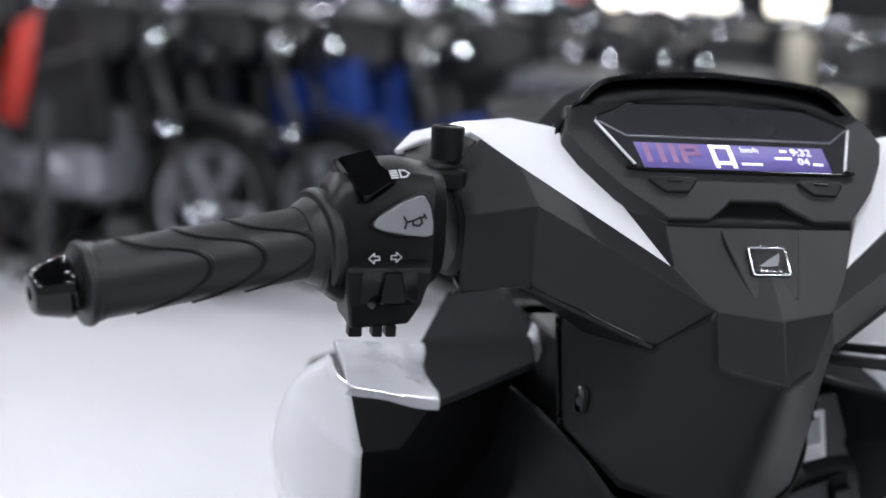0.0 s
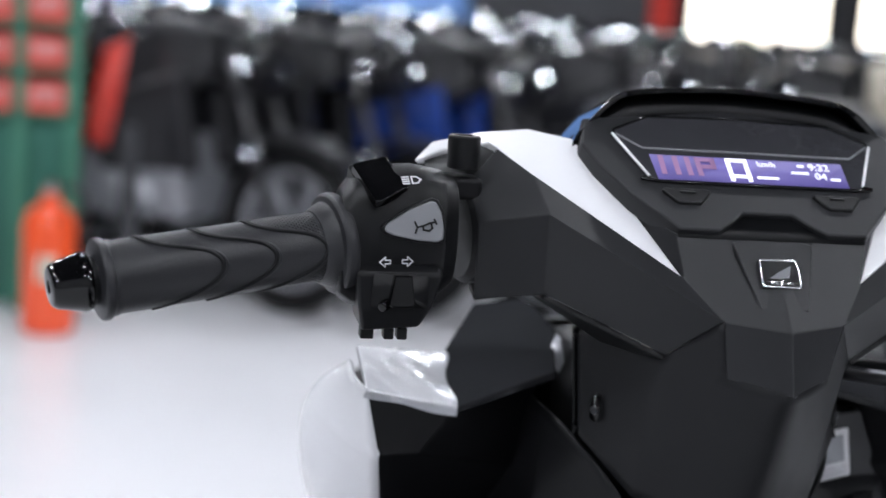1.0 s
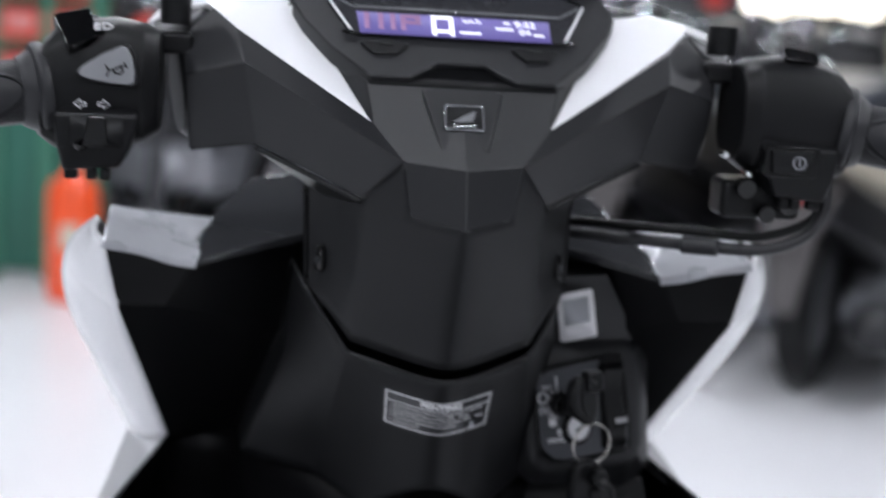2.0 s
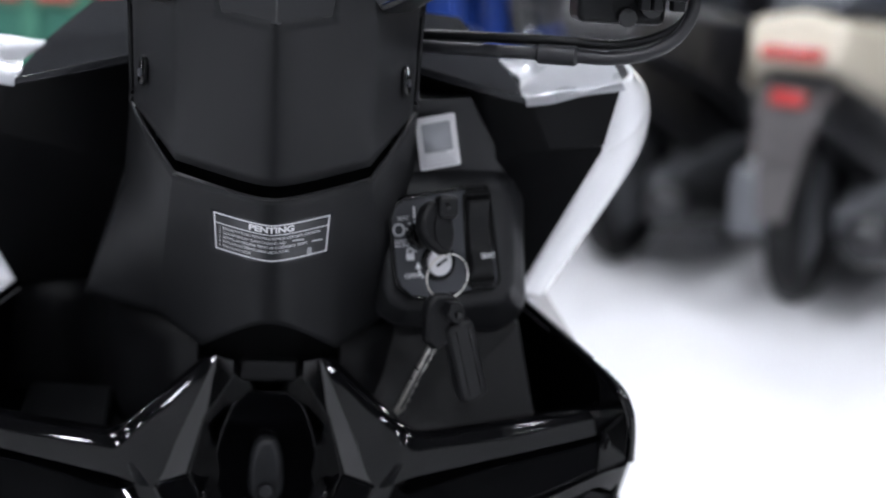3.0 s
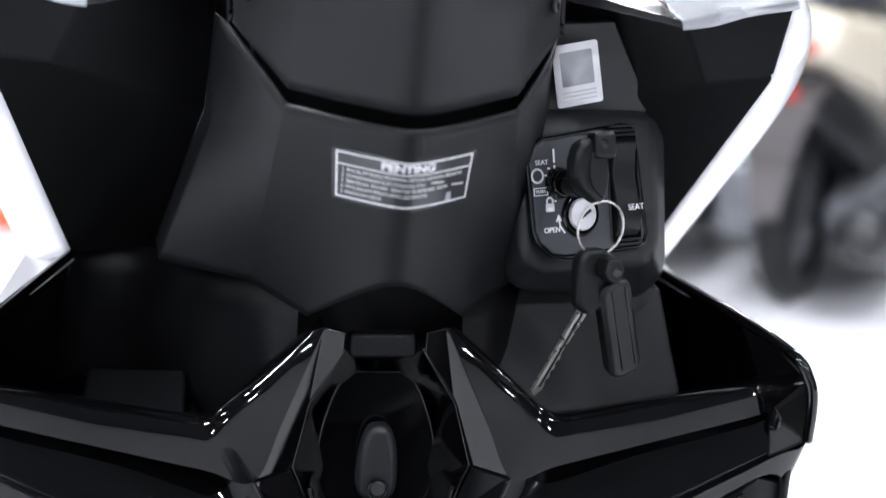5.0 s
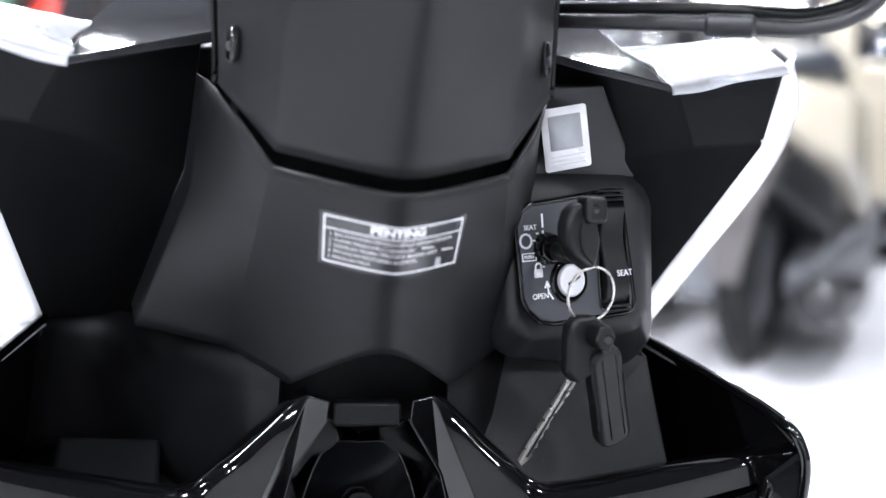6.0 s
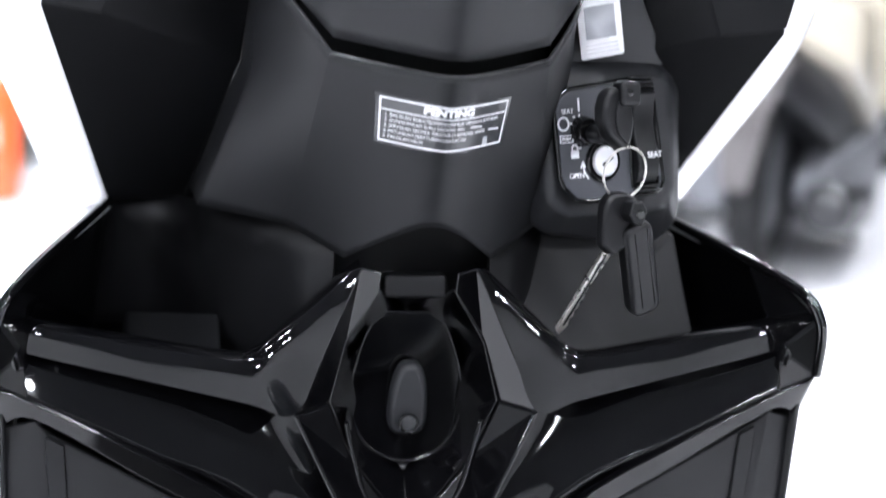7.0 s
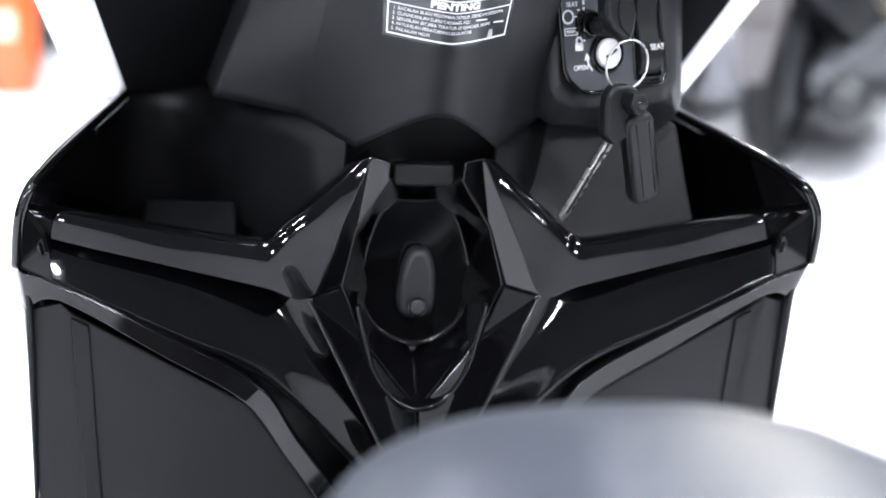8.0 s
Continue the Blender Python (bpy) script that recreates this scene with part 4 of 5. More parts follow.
for k, x in enumerate((0.148, 0.162)):
    lathe("bleed_screw", [(0, 0.0), (0.0003, 0.0020), (0.005, 0.0022), (0.008, 0.0018)], (x, 0.018, 0.938 - 0.010 * k), (x, 0.03, 0.938 - 0.010 * k), CHROME, right_housing, seg=12)

# ---- steering column cover ----
GAPL, GAPC = (-0.0495, 0.0370, 0.8228), (0, -0.0005, 0.8178)
COLO, COLT = (-0.0735, 0.0640, 0.8480), (-0.0760, 0.0740, 0.9050)


def ridge_sheet(top_c, top_s, low_c, low_s, soft, cols=28, rows=14, low_mid=None):
    """A sheet with a soft upright ridge in its middle, between two creases. Returns place(s, v) and the mesh."""
    top_c, top_s, low_c, low_s = Vector(top_c), Vector(top_s), Vector(low_c), Vector(low_s)

    def place(s, v):
        a = (math.sqrt(s * s + soft * soft) - soft) / (math.sqrt(1 + soft * soft) - soft)
        t = top_c.lerp(top_s, a)
        if low_mid and a < low_mid[3]:
            b = low_c.lerp(Vector(low_mid[:3]), a / low_mid[3])
        elif low_mid:
            b = Vector(low_mid[:3]).lerp(low_s, (a - low_mid[3]) / (1 - low_mid[3]))
        else:
            b = low_c.lerp(low_s, a)
        p = t.lerp(b, v)
        x = s * abs(top_s.lerp(low_s, v).x)
        return Vector((x, p.y, p.z))

    bm = bmesh.new()
    grid = [[bm.verts.new(place(-1 + 2 * i / cols, j / rows)) for i in range(cols + 1)] for j in range(rows + 1)]
    for j in range(rows):
        for i in range(cols):
            bm.faces.new([grid[j][i], grid[j][i + 1], grid[j + 1][i + 1], grid[j + 1][i]])
    face_eye(bm)
    return place, bm


_, bm = ridge_sheet((0, -0.0345, 0.9000), (-0.0258, -0.0140, 0.9030), GAPC, GAPL, 0.22)


def add_cheek(bm, inner, outer, bulge, rows, cols, side):
    """Extends a sheet sideways from its edge to an outer line, both functions of v."""
    grid = [[bm.verts.new([(side * p.x), p.y, p.z]) for p in [inner(j / rows).lerp(outer(j / rows), i / cols) + bulge(i / cols, j / rows) for i in range(cols + 1)]] for j in range(rows + 1)]
    for j in range(rows):
        for i in range(cols):
            bm.faces.new([grid[j][i], grid[j][i + 1], grid[j + 1][i + 1], grid[j + 1][i]])


for s in (1, -1):
    edge_in = lambda v: Vector((-0.0258, -0.0140, 0.9030)).lerp(Vector(GAPL), v)
    edge_mid = lambda v: Vector(UNDER).lerp(Vector(GAPL) + Vector((-0.0004, 0.0006, 0.0002)), v)
    edge_out = lambda v: Vector(COLT).lerp(Vector(COLO), v)
    edge_back = lambda v: edge_out(v) + Vector((0.004, 0.012, 0))
    none = lambda u, v: Vector((0, 0, 0))
    add_cheek(bm, edge_in, edge_mid, none, 14, 8, s)
    add_cheek(bm, lambda v: Vector(CHIN).lerp(Vector((-0.0258, -0.0140, 0.9030)), v), lambda v: Vector(UNDER), none, 5, 8, s)
    add_cheek(bm, edge_mid, edge_out, none, 14, 14, s)
    add_cheek(bm, edge_out, edge_back, none, 14, 12, s)
bmesh.ops.remove_doubles(bm, verts=bm.verts, dist=2e-4)
inside = [v for v in bm.verts if not v.is_boundary]
for _ in range(4):
    bmesh.ops.smooth_vert(bm, verts=inside, factor=0.5, use_axis_x=True, use_axis_y=True, use_axis_z=True)
face_eye(bm)
column = thick(part("column_cover", bm, COLUMN, scooter, "satin black cover of the steering column"), 0.003)
for s in (1, -1):
    SC = frame_on((-s * 0.0680, 0.0545, 0.8655), (1, -s * 1.78, 0), (0, 0.15, 1))
    slab("screw_recess", rounded(0.0065, 0.0140, 0.003), 0.001, GLOSS, column, SC @ pose(0, 0, 0.0008), bevel=0)
    slab("screw_rim", rounded(0.0085, 0.0160, 0.004), 0.001, MATTE, column, SC @ pose(0, 0, 0.0002), bevel=0.0004)
    lathe("screw", [(0, 0.0), (0.0003, 0.0022), (0.002, 0.0022)], SC @ Vector((0, -0.001, 0.0022)), SC @ Vector((0, -0.001, -0.01)), PLATE, column, seg=14)

# ---- lower centre panel with its sticker ----
place, bm = ridge_sheet((0, 0.0025, 0.8105), (-0.0510, 0.0400, 0.8158), (0, 0.0400, 0.7360), (-0.0640, 0.1010, 0.7230), 0.22, 48, 20, (-0.0300, 0.0760, 0.7120, 0.5))
for s in (1, -1):
    inner = lambda v: Vector((-0.0510, 0.0400, 0.8158)).lerp(Vector((-0.0640, 0.1010, 0.7230)), v)
    outer = lambda v: Vector((-0.0803, 0.1140, 0.8478)).lerp(Vector((-0.0831, 0.1078, 0.7985)), v / 0.4) if v < 0.4 else Vector((-0.0831, 0.1078, 0.7985)).lerp(Vector((-0.1080, 0.1300, 0.7260)), (v - 0.4) / 0.6)
    bulge = lambda u, v: Vector((-0.0058, -0.0128, 0.0094)) * (4 * u * (1 - u) * (1 - v) ** 4)
    rear = lambda v: outer(v) + Vector((-0.004, 0.05, 0))
    add_cheek(bm, inner, outer, bulge, 20, 26, s)
    add_cheek(bm, outer, rear, lambda u, v: Vector((0, 0, 0)), 20, 20, s)
bmesh.ops.remove_doubles(bm, verts=bm.verts, dist=2e-4)
face_eye(bm)
# crisp fold between the front and the cheeks
fold_a, fold_b = Vector((0.0510, 0.0400, 0.8158)), Vector((0.0640, 0.1010, 0.7230))
for e in bm.edges:
    off = []
    for vert in e.verts:
        q = Vector((abs(vert.co.x), vert.co.y, vert.co.z))
        w = (q - fold_a).dot(fold_b - fold_a) / (fold_b - fold_a).length_squared
        off.append((q - fold_a.lerp(fold_b, w)).length)
    e.smooth = max(off) > 3e-4
lower = thick(part("centre_panel", bm, COLUMN, scooter, "satin black centre panel below the steering column"), 0.0016)
bm = bmesh.new()
lip_a = [place(-1 + i / 12, 0) for i in range(25)]
lip_b = [p + Vector((0, 0.018, -0.010)) for p in lip_a]
V1, V2 = [bm.verts.new(p) for p in lip_a], [bm.verts.new(p) for p in lip_b]
for i in range(24):
    bm.faces.new([V1[i], V1[i + 1], V2[i + 1], V2[i]])
thick(part("panel_lip", bm, MATTE, lower), 0.001)


def panel_x(x, z, lift=0.0007):
    """The place on the centre panel at a width x and height z."""
    v = (0.8120 - z) / 0.076
    for _ in range(6):
        lo, hi = 0.0, 1.0
        for _ in range(18):
            mid = (lo + hi) / 2
            lo, hi = (mid, hi) if abs(place(mid, v).x) < abs(x) else (lo, mid)
        p = place(math.copysign(lo, x) if x else 1e-6, v)
        v += (p.z - z) / 0.085
    return Vector((x, p.y - lift, z - 0.0))


def draped(name, outline_rows, mat, parent, lift):
    bm = bmesh.new()
    rows_ = [[bm.verts.new(panel_x(x, z, lift)) for x, z in r] for r in outline_rows]
    for A_, C_ in zip(rows_, rows_[1:]):
        for i in range(len(A_) - 1):
            bm.faces.new([A_[i], A_[i + 1], C_[i + 1], C_[i]])
    face_eye(bm)
    return part(name, bm, mat, parent, smooth=False)


def sticker_point(u, v):
    """u from -1 to 1 across, v from 0 (top) to 1 (bottom) of the sticker."""
    return (u * (0.0296 - 0.0010 * v), 0.7988 - 0.0213 * v - 0.0026 * (1 - abs(u)))


N = 24
sticker = draped("warning_sticker", [[sticker_point(-1.05 + 2.1 * i / N, v) for i in range(N + 1)] for v in (-0.06, 0.25, 0.5, 0.75, 1.06)], STICKER, lower, 0.0006)
tagged(sticker, "dark sticker with white frame and printed rules")
for v0, v1 in ((0.0, 0.035), (0.965, 1.0), (0.26, 0.285)):
    draped("sticker_rule", [[sticker_point(-1 + 2 * i / N, v) for i in range(N + 1)] for v in (v0, v1)], PRINT, sticker, 0.0009)
for u in (-1, 0.975):
    draped("sticker_rule", [[sticker_point(u + 0.025 * i, v) for i in range(2)] for v in (0, 0.25, 0.5, 0.75, 1)], PRINT, sticker, 0.0009)


def on_sticker(x, y):
    return panel_x(x, y - 0.0026 * (1 - abs(x) / 0.0296), 0.0011)


letters("sticker_title", "PENTING", 0.0046, (0.0, 0.7957), PRINT, sticker, wrap=on_sticker, wide=1.2, bold=0.00022)
LINES = ["1. BACALAH BUKU PEDOMAN PEMILIK DENGAN SEKSAMA", "2. GUNAKANLAH SUKU CADANG ASLI", "3. SERVISLAH SECARA TERATUR DI BENGKEL RESMI", "4. PATUHILAH PERATURAN LALULINTAS", "5. PAKAILAH HELM"]
for k, line in enumerate(LINES):
    letters("sticker_line", line, 0.00235, (-0.0268, 0.7908 - 0.0026 * k), PRINT, sticker, wrap=on_sticker, centre=False, wide=0.84)
for x0, x1, z in ((0.0105, 0.0165, 0.7868), (0.0205, 0.0262, 0.7850)):
    draped("sticker_bar", [[(x0, z + 0.0004), (x1, z + 0.0004)], [(x0, z - 0.0004), (x1, z - 0.0004)]], PRINTPALE, sticker, 0.0010)
draped("sticker_mark", [[(0.0185, 0.7815), (0.0205, 0.7815)], [(0.0180, 0.7775), (0.0210, 0.7775)]], PRINTGREY, sticker, 0.0010)

# ---- leg shield, fairing shoulders and white side covers ----
FAIR, LEGT, LEGM, FACET, VAL = (-0.1382, 0.0838, 0.8552), (-0.1883, 0.0726, 0.8674), (-0.1802, 0.0716, 0.8313), (-0.1539, 0.0946, 0.8255), (-0.1560, 0.1840, 0.7165)
CUP, CUPO, BANDL, MATO, MATI = (-0.1857, 0.0580, 0.7071), (-0.1965, 0.0330, 0.6927), (-0.2014, 0.0400, 0.6614), (-0.2006, 0.0548, 0.6345), (-0.1826, 0.0467, 0.6403)


def film_sheet(side):
    """Silver trim on the shoulder under clear film that has slipped and crumpled at its inner end."""
    rnd = random.Random(11 if side > 0 else 12)
    waves = [(rnd.uniform(40, 150), rnd.uniform(-160, 160), rnd.uniform(0, 6.28), rnd.uniform(0.25, 0.6)) for _ in range(9)]

    def lift(x, y, u):
        calm = min(1.0, 0.35 + max(0.0, (u - 0.55) * 3.2))
        return 0.0007 * calm * sum(a * (1 - abs(math.sin(f * x + g * y + h))) for f, g, h, a in waves)

    far_out, far_in, near_out, near_in = Vector((-0.1888, 0.1179, 0.8802)), Vector((-0.1330, 0.1500, 0.8690)), Vector(LEGT), Vector(FAIR)
    skirt_out, skirt_in = Vector((-0.1895, 0.0715, 0.8645)), Vector((-0.1385, 0.0825, 0.8510))
    cols, rows = 44, 22
    bm = bmesh.new()
    grid = []
    for j in range(rows + 5):
        row = []
        for i in range(cols + 1):
            u = i / cols
            if j <= rows:
                p = far_out.lerp(far_in, u).lerp(near_out.lerp(near_in, u), j / rows)
                h = lift(p.x, p.y, u)
                p = p + Vector((0.0022 * max(0, u - 0.8) * 5 * math.sin(j * 0.35 + 1.0), -0.2 * h, h))
            else:
                v = (j - rows) / 4
                p = near_out.lerp(near_in, u).lerp(skirt_out.lerp(skirt_in, u), v)
                h = lift(p.x, near_out.lerp(near_in, u).y, u) * (1 - v)
                p = p + Vector((0.0022 * max(0, u - 0.8) * 5 * math.sin(rows * 0.35 + 1.0), -0.0010 - 0.2 * h, h - 0.0006 * v * math.sin(9 * u + 1)))
            row.append(bm.verts.new((side * p.x, p.y, p.z)))
        grid.append(row)
    for A_, C_ in zip(grid, grid[1:]):
        for i in range(cols):
            bm.faces.new([A_[i], A_[i + 1], C_[i + 1], C_[i]])
    face_eye(bm)
    return thick(part("shoulder_trim", bm, FILM, scooter, "silver shoulder trim still under wrinkled clear film"), 0.002)


for s in (1, -1):
    m = s < 0
    panel("leg_shield", [(-0.0790, 0.1300, 0.8660), FAIR, LEGT, LEGM, FACET, (-0.0860, 0.1500, 0.8000), VAL, (-0.1150, 0.2050, 0.7150)], [(0, 1, 4, 5), (1, 2, 3, 4), (4, 3, 6), (4, 6, 7, 5)], DEEP, scooter, depth=0.004, bevel=0.004, mirror=m, label="matte black faceted inner leg shield")
    film_sheet(s)
    panel("shoulder_top", [FAIR, (-0.1340, 0.1500, 0.8690), (-0.1100, 0.1850, 0.8920), (-0.0770, 0.1900, 0.8950), (-0.0620, 0.1700, 0.8820), (-0.0740, 0.1150, 0.8690), (-0.0740, 0.1150, 0.8640), (-0.1382, 0.0838, 0.8515)], [(0, 1, 5), (1, 2, 3, 4, 5), (0, 5, 6, 7)], DARKTOP, scooter, depth=0.003, bevel=0.0025, mirror=m, label="dark grey glossy shoulder of the front fairing")
    panel("film_tag", [(-0.0660, 0.1500, 0.8830), (-0.0600, 0.1400, 0.8760), (-0.0680, 0.1300, 0.8640), (-0.0740, 0.1380, 0.8720)], [(0, 1, 2, 3)], FILM, scooter, depth=0.001, bevel=0.0, mirror=m)
    # white strip beside the leg shield, as a smooth bulging sheet
    ins = [Vector(LEGT).lerp(Vector(LEGM), k / 8) for k in range(8)] + [Vector(LEGM).lerp(Vector(VAL), k / 20) for k in range(21)]
    outs = spline([(-0.1950, 0.1000, 0.8775), (-0.2110, 0.1100, 0.8620), (-0.2178, 0.1220, 0.8390), (-0.2150, 0.1420, 0.8090), (-0.2010, 0.1900, 0.7560), (-0.1860, 0.2500, 0.6950)], 12)
    outs = [outs[round(k * (len(outs) - 1) / (len(ins) - 1))] for k in range(len(ins))]
    bm = bmesh.new()
    wide = 8
    cells = [[bm.verts.new((sx_ * (c.x - 0.004 * math.sin(math.pi * k / wide)), c.y - 0.005 * math.sin(math.pi * k / wide), c.z)) for k, c in [(k, a.lerp(b, k / wide)) for k in range(wide + 1)]] for sx_, a, b in [(s, a, b) for a, b in zip(ins, outs)]]
    # the flank behind the strip, running forward
    for row, b in zip(cells, outs):
        for k in range(1, 5):
            row.append(bm.verts.new((s * (b.x + 0.010 * k * k / 2), b.y + 0.05 * k, b.z - 0.024 * k)))
    for A_, C_ in zip(cells, cells[1:]):
        for k in range(len(A_) - 1):
            bm.faces.new([A_[k], A_[k + 1], C_[k + 1], C_[k]])
    bmesh.ops.recalc_face_normals(bm, faces=bm.faces)
    face_eye(bm, Vector((-0.9 * s, -0.5, 1.0)))
    thick(part("side_cover", bm, WHITE, scooter, "gloss white front side cover"), 0.003)
    low = [VAL, CUP, CUPO, BANDL, MATO, (-0.1880, 0.2460, 0.7040), (-0.2010, 0.1200, 0.6800), (-0.2070, 0.0760, 0.6580), (-0.2080, 0.0900, 0.6200), (-0.2080, 0.1300, 0.4200), (-0.2004, 0.0600, 0.5272), (-0.1980, 0.0900, 0.4300)]
    off = [(x - 0.0030 * (0 < i < 5), y + 0.004 * (i < 5), z - 0.002 * (i < 2)) for i, (x, y, z) in enumerate(low)]
    panel("lower_side_cover", off, [(0, 1, 6, 5), (1, 2, 7, 6), (2, 3, 8, 7), (3, 4, 10, 8), (8, 10, 11, 9)], WHITE, scooter, depth=0.003, bevel=0.0015, mirror=m, label="gloss white lower side cover", eye=Vector((-0.6 * s, -0.6, 1.0)))

    # ---- glossy pocket with its bar ----
    B1_ = (-0.1850, 0.0470, 0.6500)
    BET, BEB, HA, VB, HIN = (-0.1880, 0.0716, 0.6812), (-0.1880, 0.0582, 0.6690), (-0.0388, 0.0720, 0.7044), (-0.0610, 0.0552, 0.6380), (-0.0292, 0.0690, 0.7088)
    tube("pocket_rim", [(VAL[0] * (-1 if m else 1), VAL[1], VAL[2]), *[(p[0] * (-1 if m else 1), p[1], p[2]) for p in (CUP, CUPO, BANDL)]], 0.0028, GLOSS, scooter, seg=10, steps=10)
    panel("pocket_wall", [VAL, CUP, CUPO, BANDL, BET, BEB, (-0.1700, 0.2100, 0.6100), (-0.1900, 0.0600, 0.6100)], [(0, 1, 4, 6), (1, 2, 5, 4), (2, 3, 5), (4, 5, 7, 6)], GLOSS, scooter, depth=0.003, bevel=0.003, mirror=m, eye=Vector((s * 0.1, -0.4, 0.9)))
    # one smooth moulding round the back of the pocket, from the side wall to the column
    rims = []
    for pts in ([VAL, (-0.1500, 0.1960, 0.7165), (-0.1300, 0.2060, 0.7160), (-0.1120, 0.1920, 0.7180), (-0.1000, 0.1550, 0.7230), (-0.0640, 0.1040, 0.7230), (-0.0400, 0.0930, 0.7220)],
                [(-0.1672, 0.2040, 0.6330), (-0.1570, 0.2120, 0.6330), (-0.1330, 0.2120, 0.6330), (-0.1080, 0.1900, 0.6330), (-0.0880, 0.1500, 0.6330), (-0.0560, 0.1020, 0.6330), (-0.0420, 0.0960, 0.6330)]):
        line = [Vector((x * s, y, z)) for x, y, z in pts]
        for _ in range(3):
            line = [line[0], *[q for p0, p1 in zip(line, line[1:]) for q in (p0.lerp(p1, 0.25), p0.lerp(p1, 0.75))], line[-1]]
        rims.append(line)
    bm = bmesh.new()
    rows_ = [[bm.verts.new(u.lerp(v, k / 5) + Vector((0, -0.006 * (k / 5) * (1 - k / 5), 0))) for u, v in zip(*rims)] for k in range(6)]
    for r0, r1 in zip(rows_, rows_[1:]):
        for k in range(len(r0) - 1):
            bm.faces.new([r0[k], r0[k + 1], r1[k + 1], r1[k]]).smooth = True
    bmesh.ops.recalc_face_normals(bm, faces=bm.faces)
    face_eye(bm, Vector((-0.1 * s, -0.4, 0.9)))
    thick(part("pocket_liner", bm, DEEP, scooter, "matte black moulded back of the pocket"), 0.002)
    panel("pocket_floor", [(-0.1850, 0.0800, 0.6430), (-0.0700, 0.0850, 0.6360), (-0.0700, 0.2000, 0.6400), (-0.1750, 0.2200, 0.6400)], [(0, 1, 2, 3)], DEEP, scooter, depth=0.003, bevel=0.0, mirror=m)
    panel("pocket_step", [(-0.1470, 0.1020, 0.6440), (-0.0950, 0.1000, 0.6420), (-0.0950, 0.1600, 0.6600), (-0.1470, 0.1650, 0.6600)], [(0, 1, 2, 3)], MATTE, scooter, depth=0.012, bevel=0.003, mirror=m)
    # smooth bar: stations of upper and lower edge, from the rim over the bend up to the hook
    tops = spline([(-0.1912, 0.0720, 0.6825), (-0.1868, 0.0620, 0.6842), (-0.1335, 0.0640, 0.6740), (-0.0967, 0.0630, 0.6680), (-0.0812, 0.0630, 0.6685), (-0.0655, 0.0650, 0.6812), HA], 6)
    lows = spline([(-0.1912, 0.0680, 0.6690), (-0.1868, 0.0582, 0.6690), (-0.1245, 0.0570, 0.6535), (-0.0830, 0.0556, 0.6436), VB, (-0.0480, 0.0590, 0.6660), HIN], 6)
    sx = -1 if m else 1
    rings = []
    for t, l in zip(tops, lows):
        # flat top, tight upper corner, upright front
        rear = t + Vector((0, 0.014, -0.003))
        p, q = rear.lerp(t, 0.45), t.lerp(l, 0.46)
        crown = [rear] + [p.lerp(t, k / 6).lerp(t.lerp(q, k / 6), k / 6) for k in range(7)] + [t.lerp(l, k) for k in (0.6, 0.8, 0.95, 1.0)]
        rings.append([(sx * c.x, c.y, c.z) for c in crown] + [(sx * l.x, l.y + 0.014, l.z + 0.001)])
    bar = loft("pocket_bar", rings, GLOSS, scooter, bevel=0.0016, label="gloss black bar across the pocket", angle=45)
    bar.modifiers["bevel"].segments = 4
    panel("bar_end_cap", [BET, BEB, BANDL, CUPO, CUP, B1_, (-0.1890, 0.0750, 0.6550)], [(0, 1, 3, 4), (1, 2, 3), (1, 5, 2), (0, 6, 1)], DEEP, scooter, depth=0.003, bevel=0.006, mirror=m)
    tube("bar_fillet", [(sx * x, y, z) for x, y, z in ((-0.1900, 0.0770, 0.6780), (-0.1922, 0.0715, 0.6835), (-0.1935, 0.0640, 0.6800), (-0.1930, 0.0570, 0.6710), (-0.1910, 0.0560, 0.6620))], 0.0050, GLOSS, scooter, seg=16, steps=5)
    panel("inner_facet", [HIN, VB, (-0.0435, 0.0660, 0.6400), (-0.0355, 0.0720, 0.6695), (-0.0190, 0.0740, 0.6950), (-0.0187, 0.0690, 0.7060)], [(0, 1, 2, 3), (0, 3, 4, 5)], GLOSS, scooter, depth=0.003, bevel=0.0012, mirror=m)
    panel("spine_facet", [VB, (-0.0430, 0.0668, 0.6400), (-0.0300, 0.0655, 0.6090), (0, 0.0680, 0.5690), (0, 0.0480, 0.5350), (-0.0205, 0.0400, 0.5570), (-0.0100, 0.0560, 0.5560)], [(0, 1, 2), (0, 2, 6, 5), (2, 3, 4, 6), (6, 4, 5)], GLOSS, scooter, depth=0.003, bevel=0.0015, mirror=m)
    # glossy apron under the bar, rim band and matte knee panel
    B1, B2, B3 = (-0.1850, 0.0440, 0.6500), (-0.0840, 0.0480, 0.5930), (-0.0420, 0.0400, 0.5300)
    T = spline([(-0.1985, 0.0580, 0.6650), (-0.1880, 0.0650, 0.6690), (-0.1245, 0.0745, 0.6530), (-0.0830, 0.0820, 0.6430), (-0.0600, 0.0770, 0.6380)], 6)
    low_edge = [p + Vector((0, 0.0060, 0)) for p in spline([(-0.1900, 0.0430, 0.6530), B1, (-0.1300, 0.0470, 0.6190), B2, B3], 6)]
    right = spline([(-0.0600, 0.0770, 0.6380), (-0.0390, 0.0650, 0.5920), (-0.0205, 0.0545, 0.5570), (-0.0060, 0.0480, 0.5150)], 4)
    bm = bmesh.new()
    rows_ = 12
    grid = []
    for j in range(rows_ + 1):
        v = j / rows_
        row = []
        for i, (p, q) in enumerate(zip(T, low_edge)):
            u = i / (len(T) - 1)
            c = p.lerp(q, v)
            edge = right[min(j, len(right) - 1)] - T[-1].lerp(low_edge[-1], v)
            c = c + edge * max(0, (u - 0.55) / 0.45) ** 2
            row.append(bm.verts.new((sx * c.x, c.y, c.z)))
        grid.append(row)
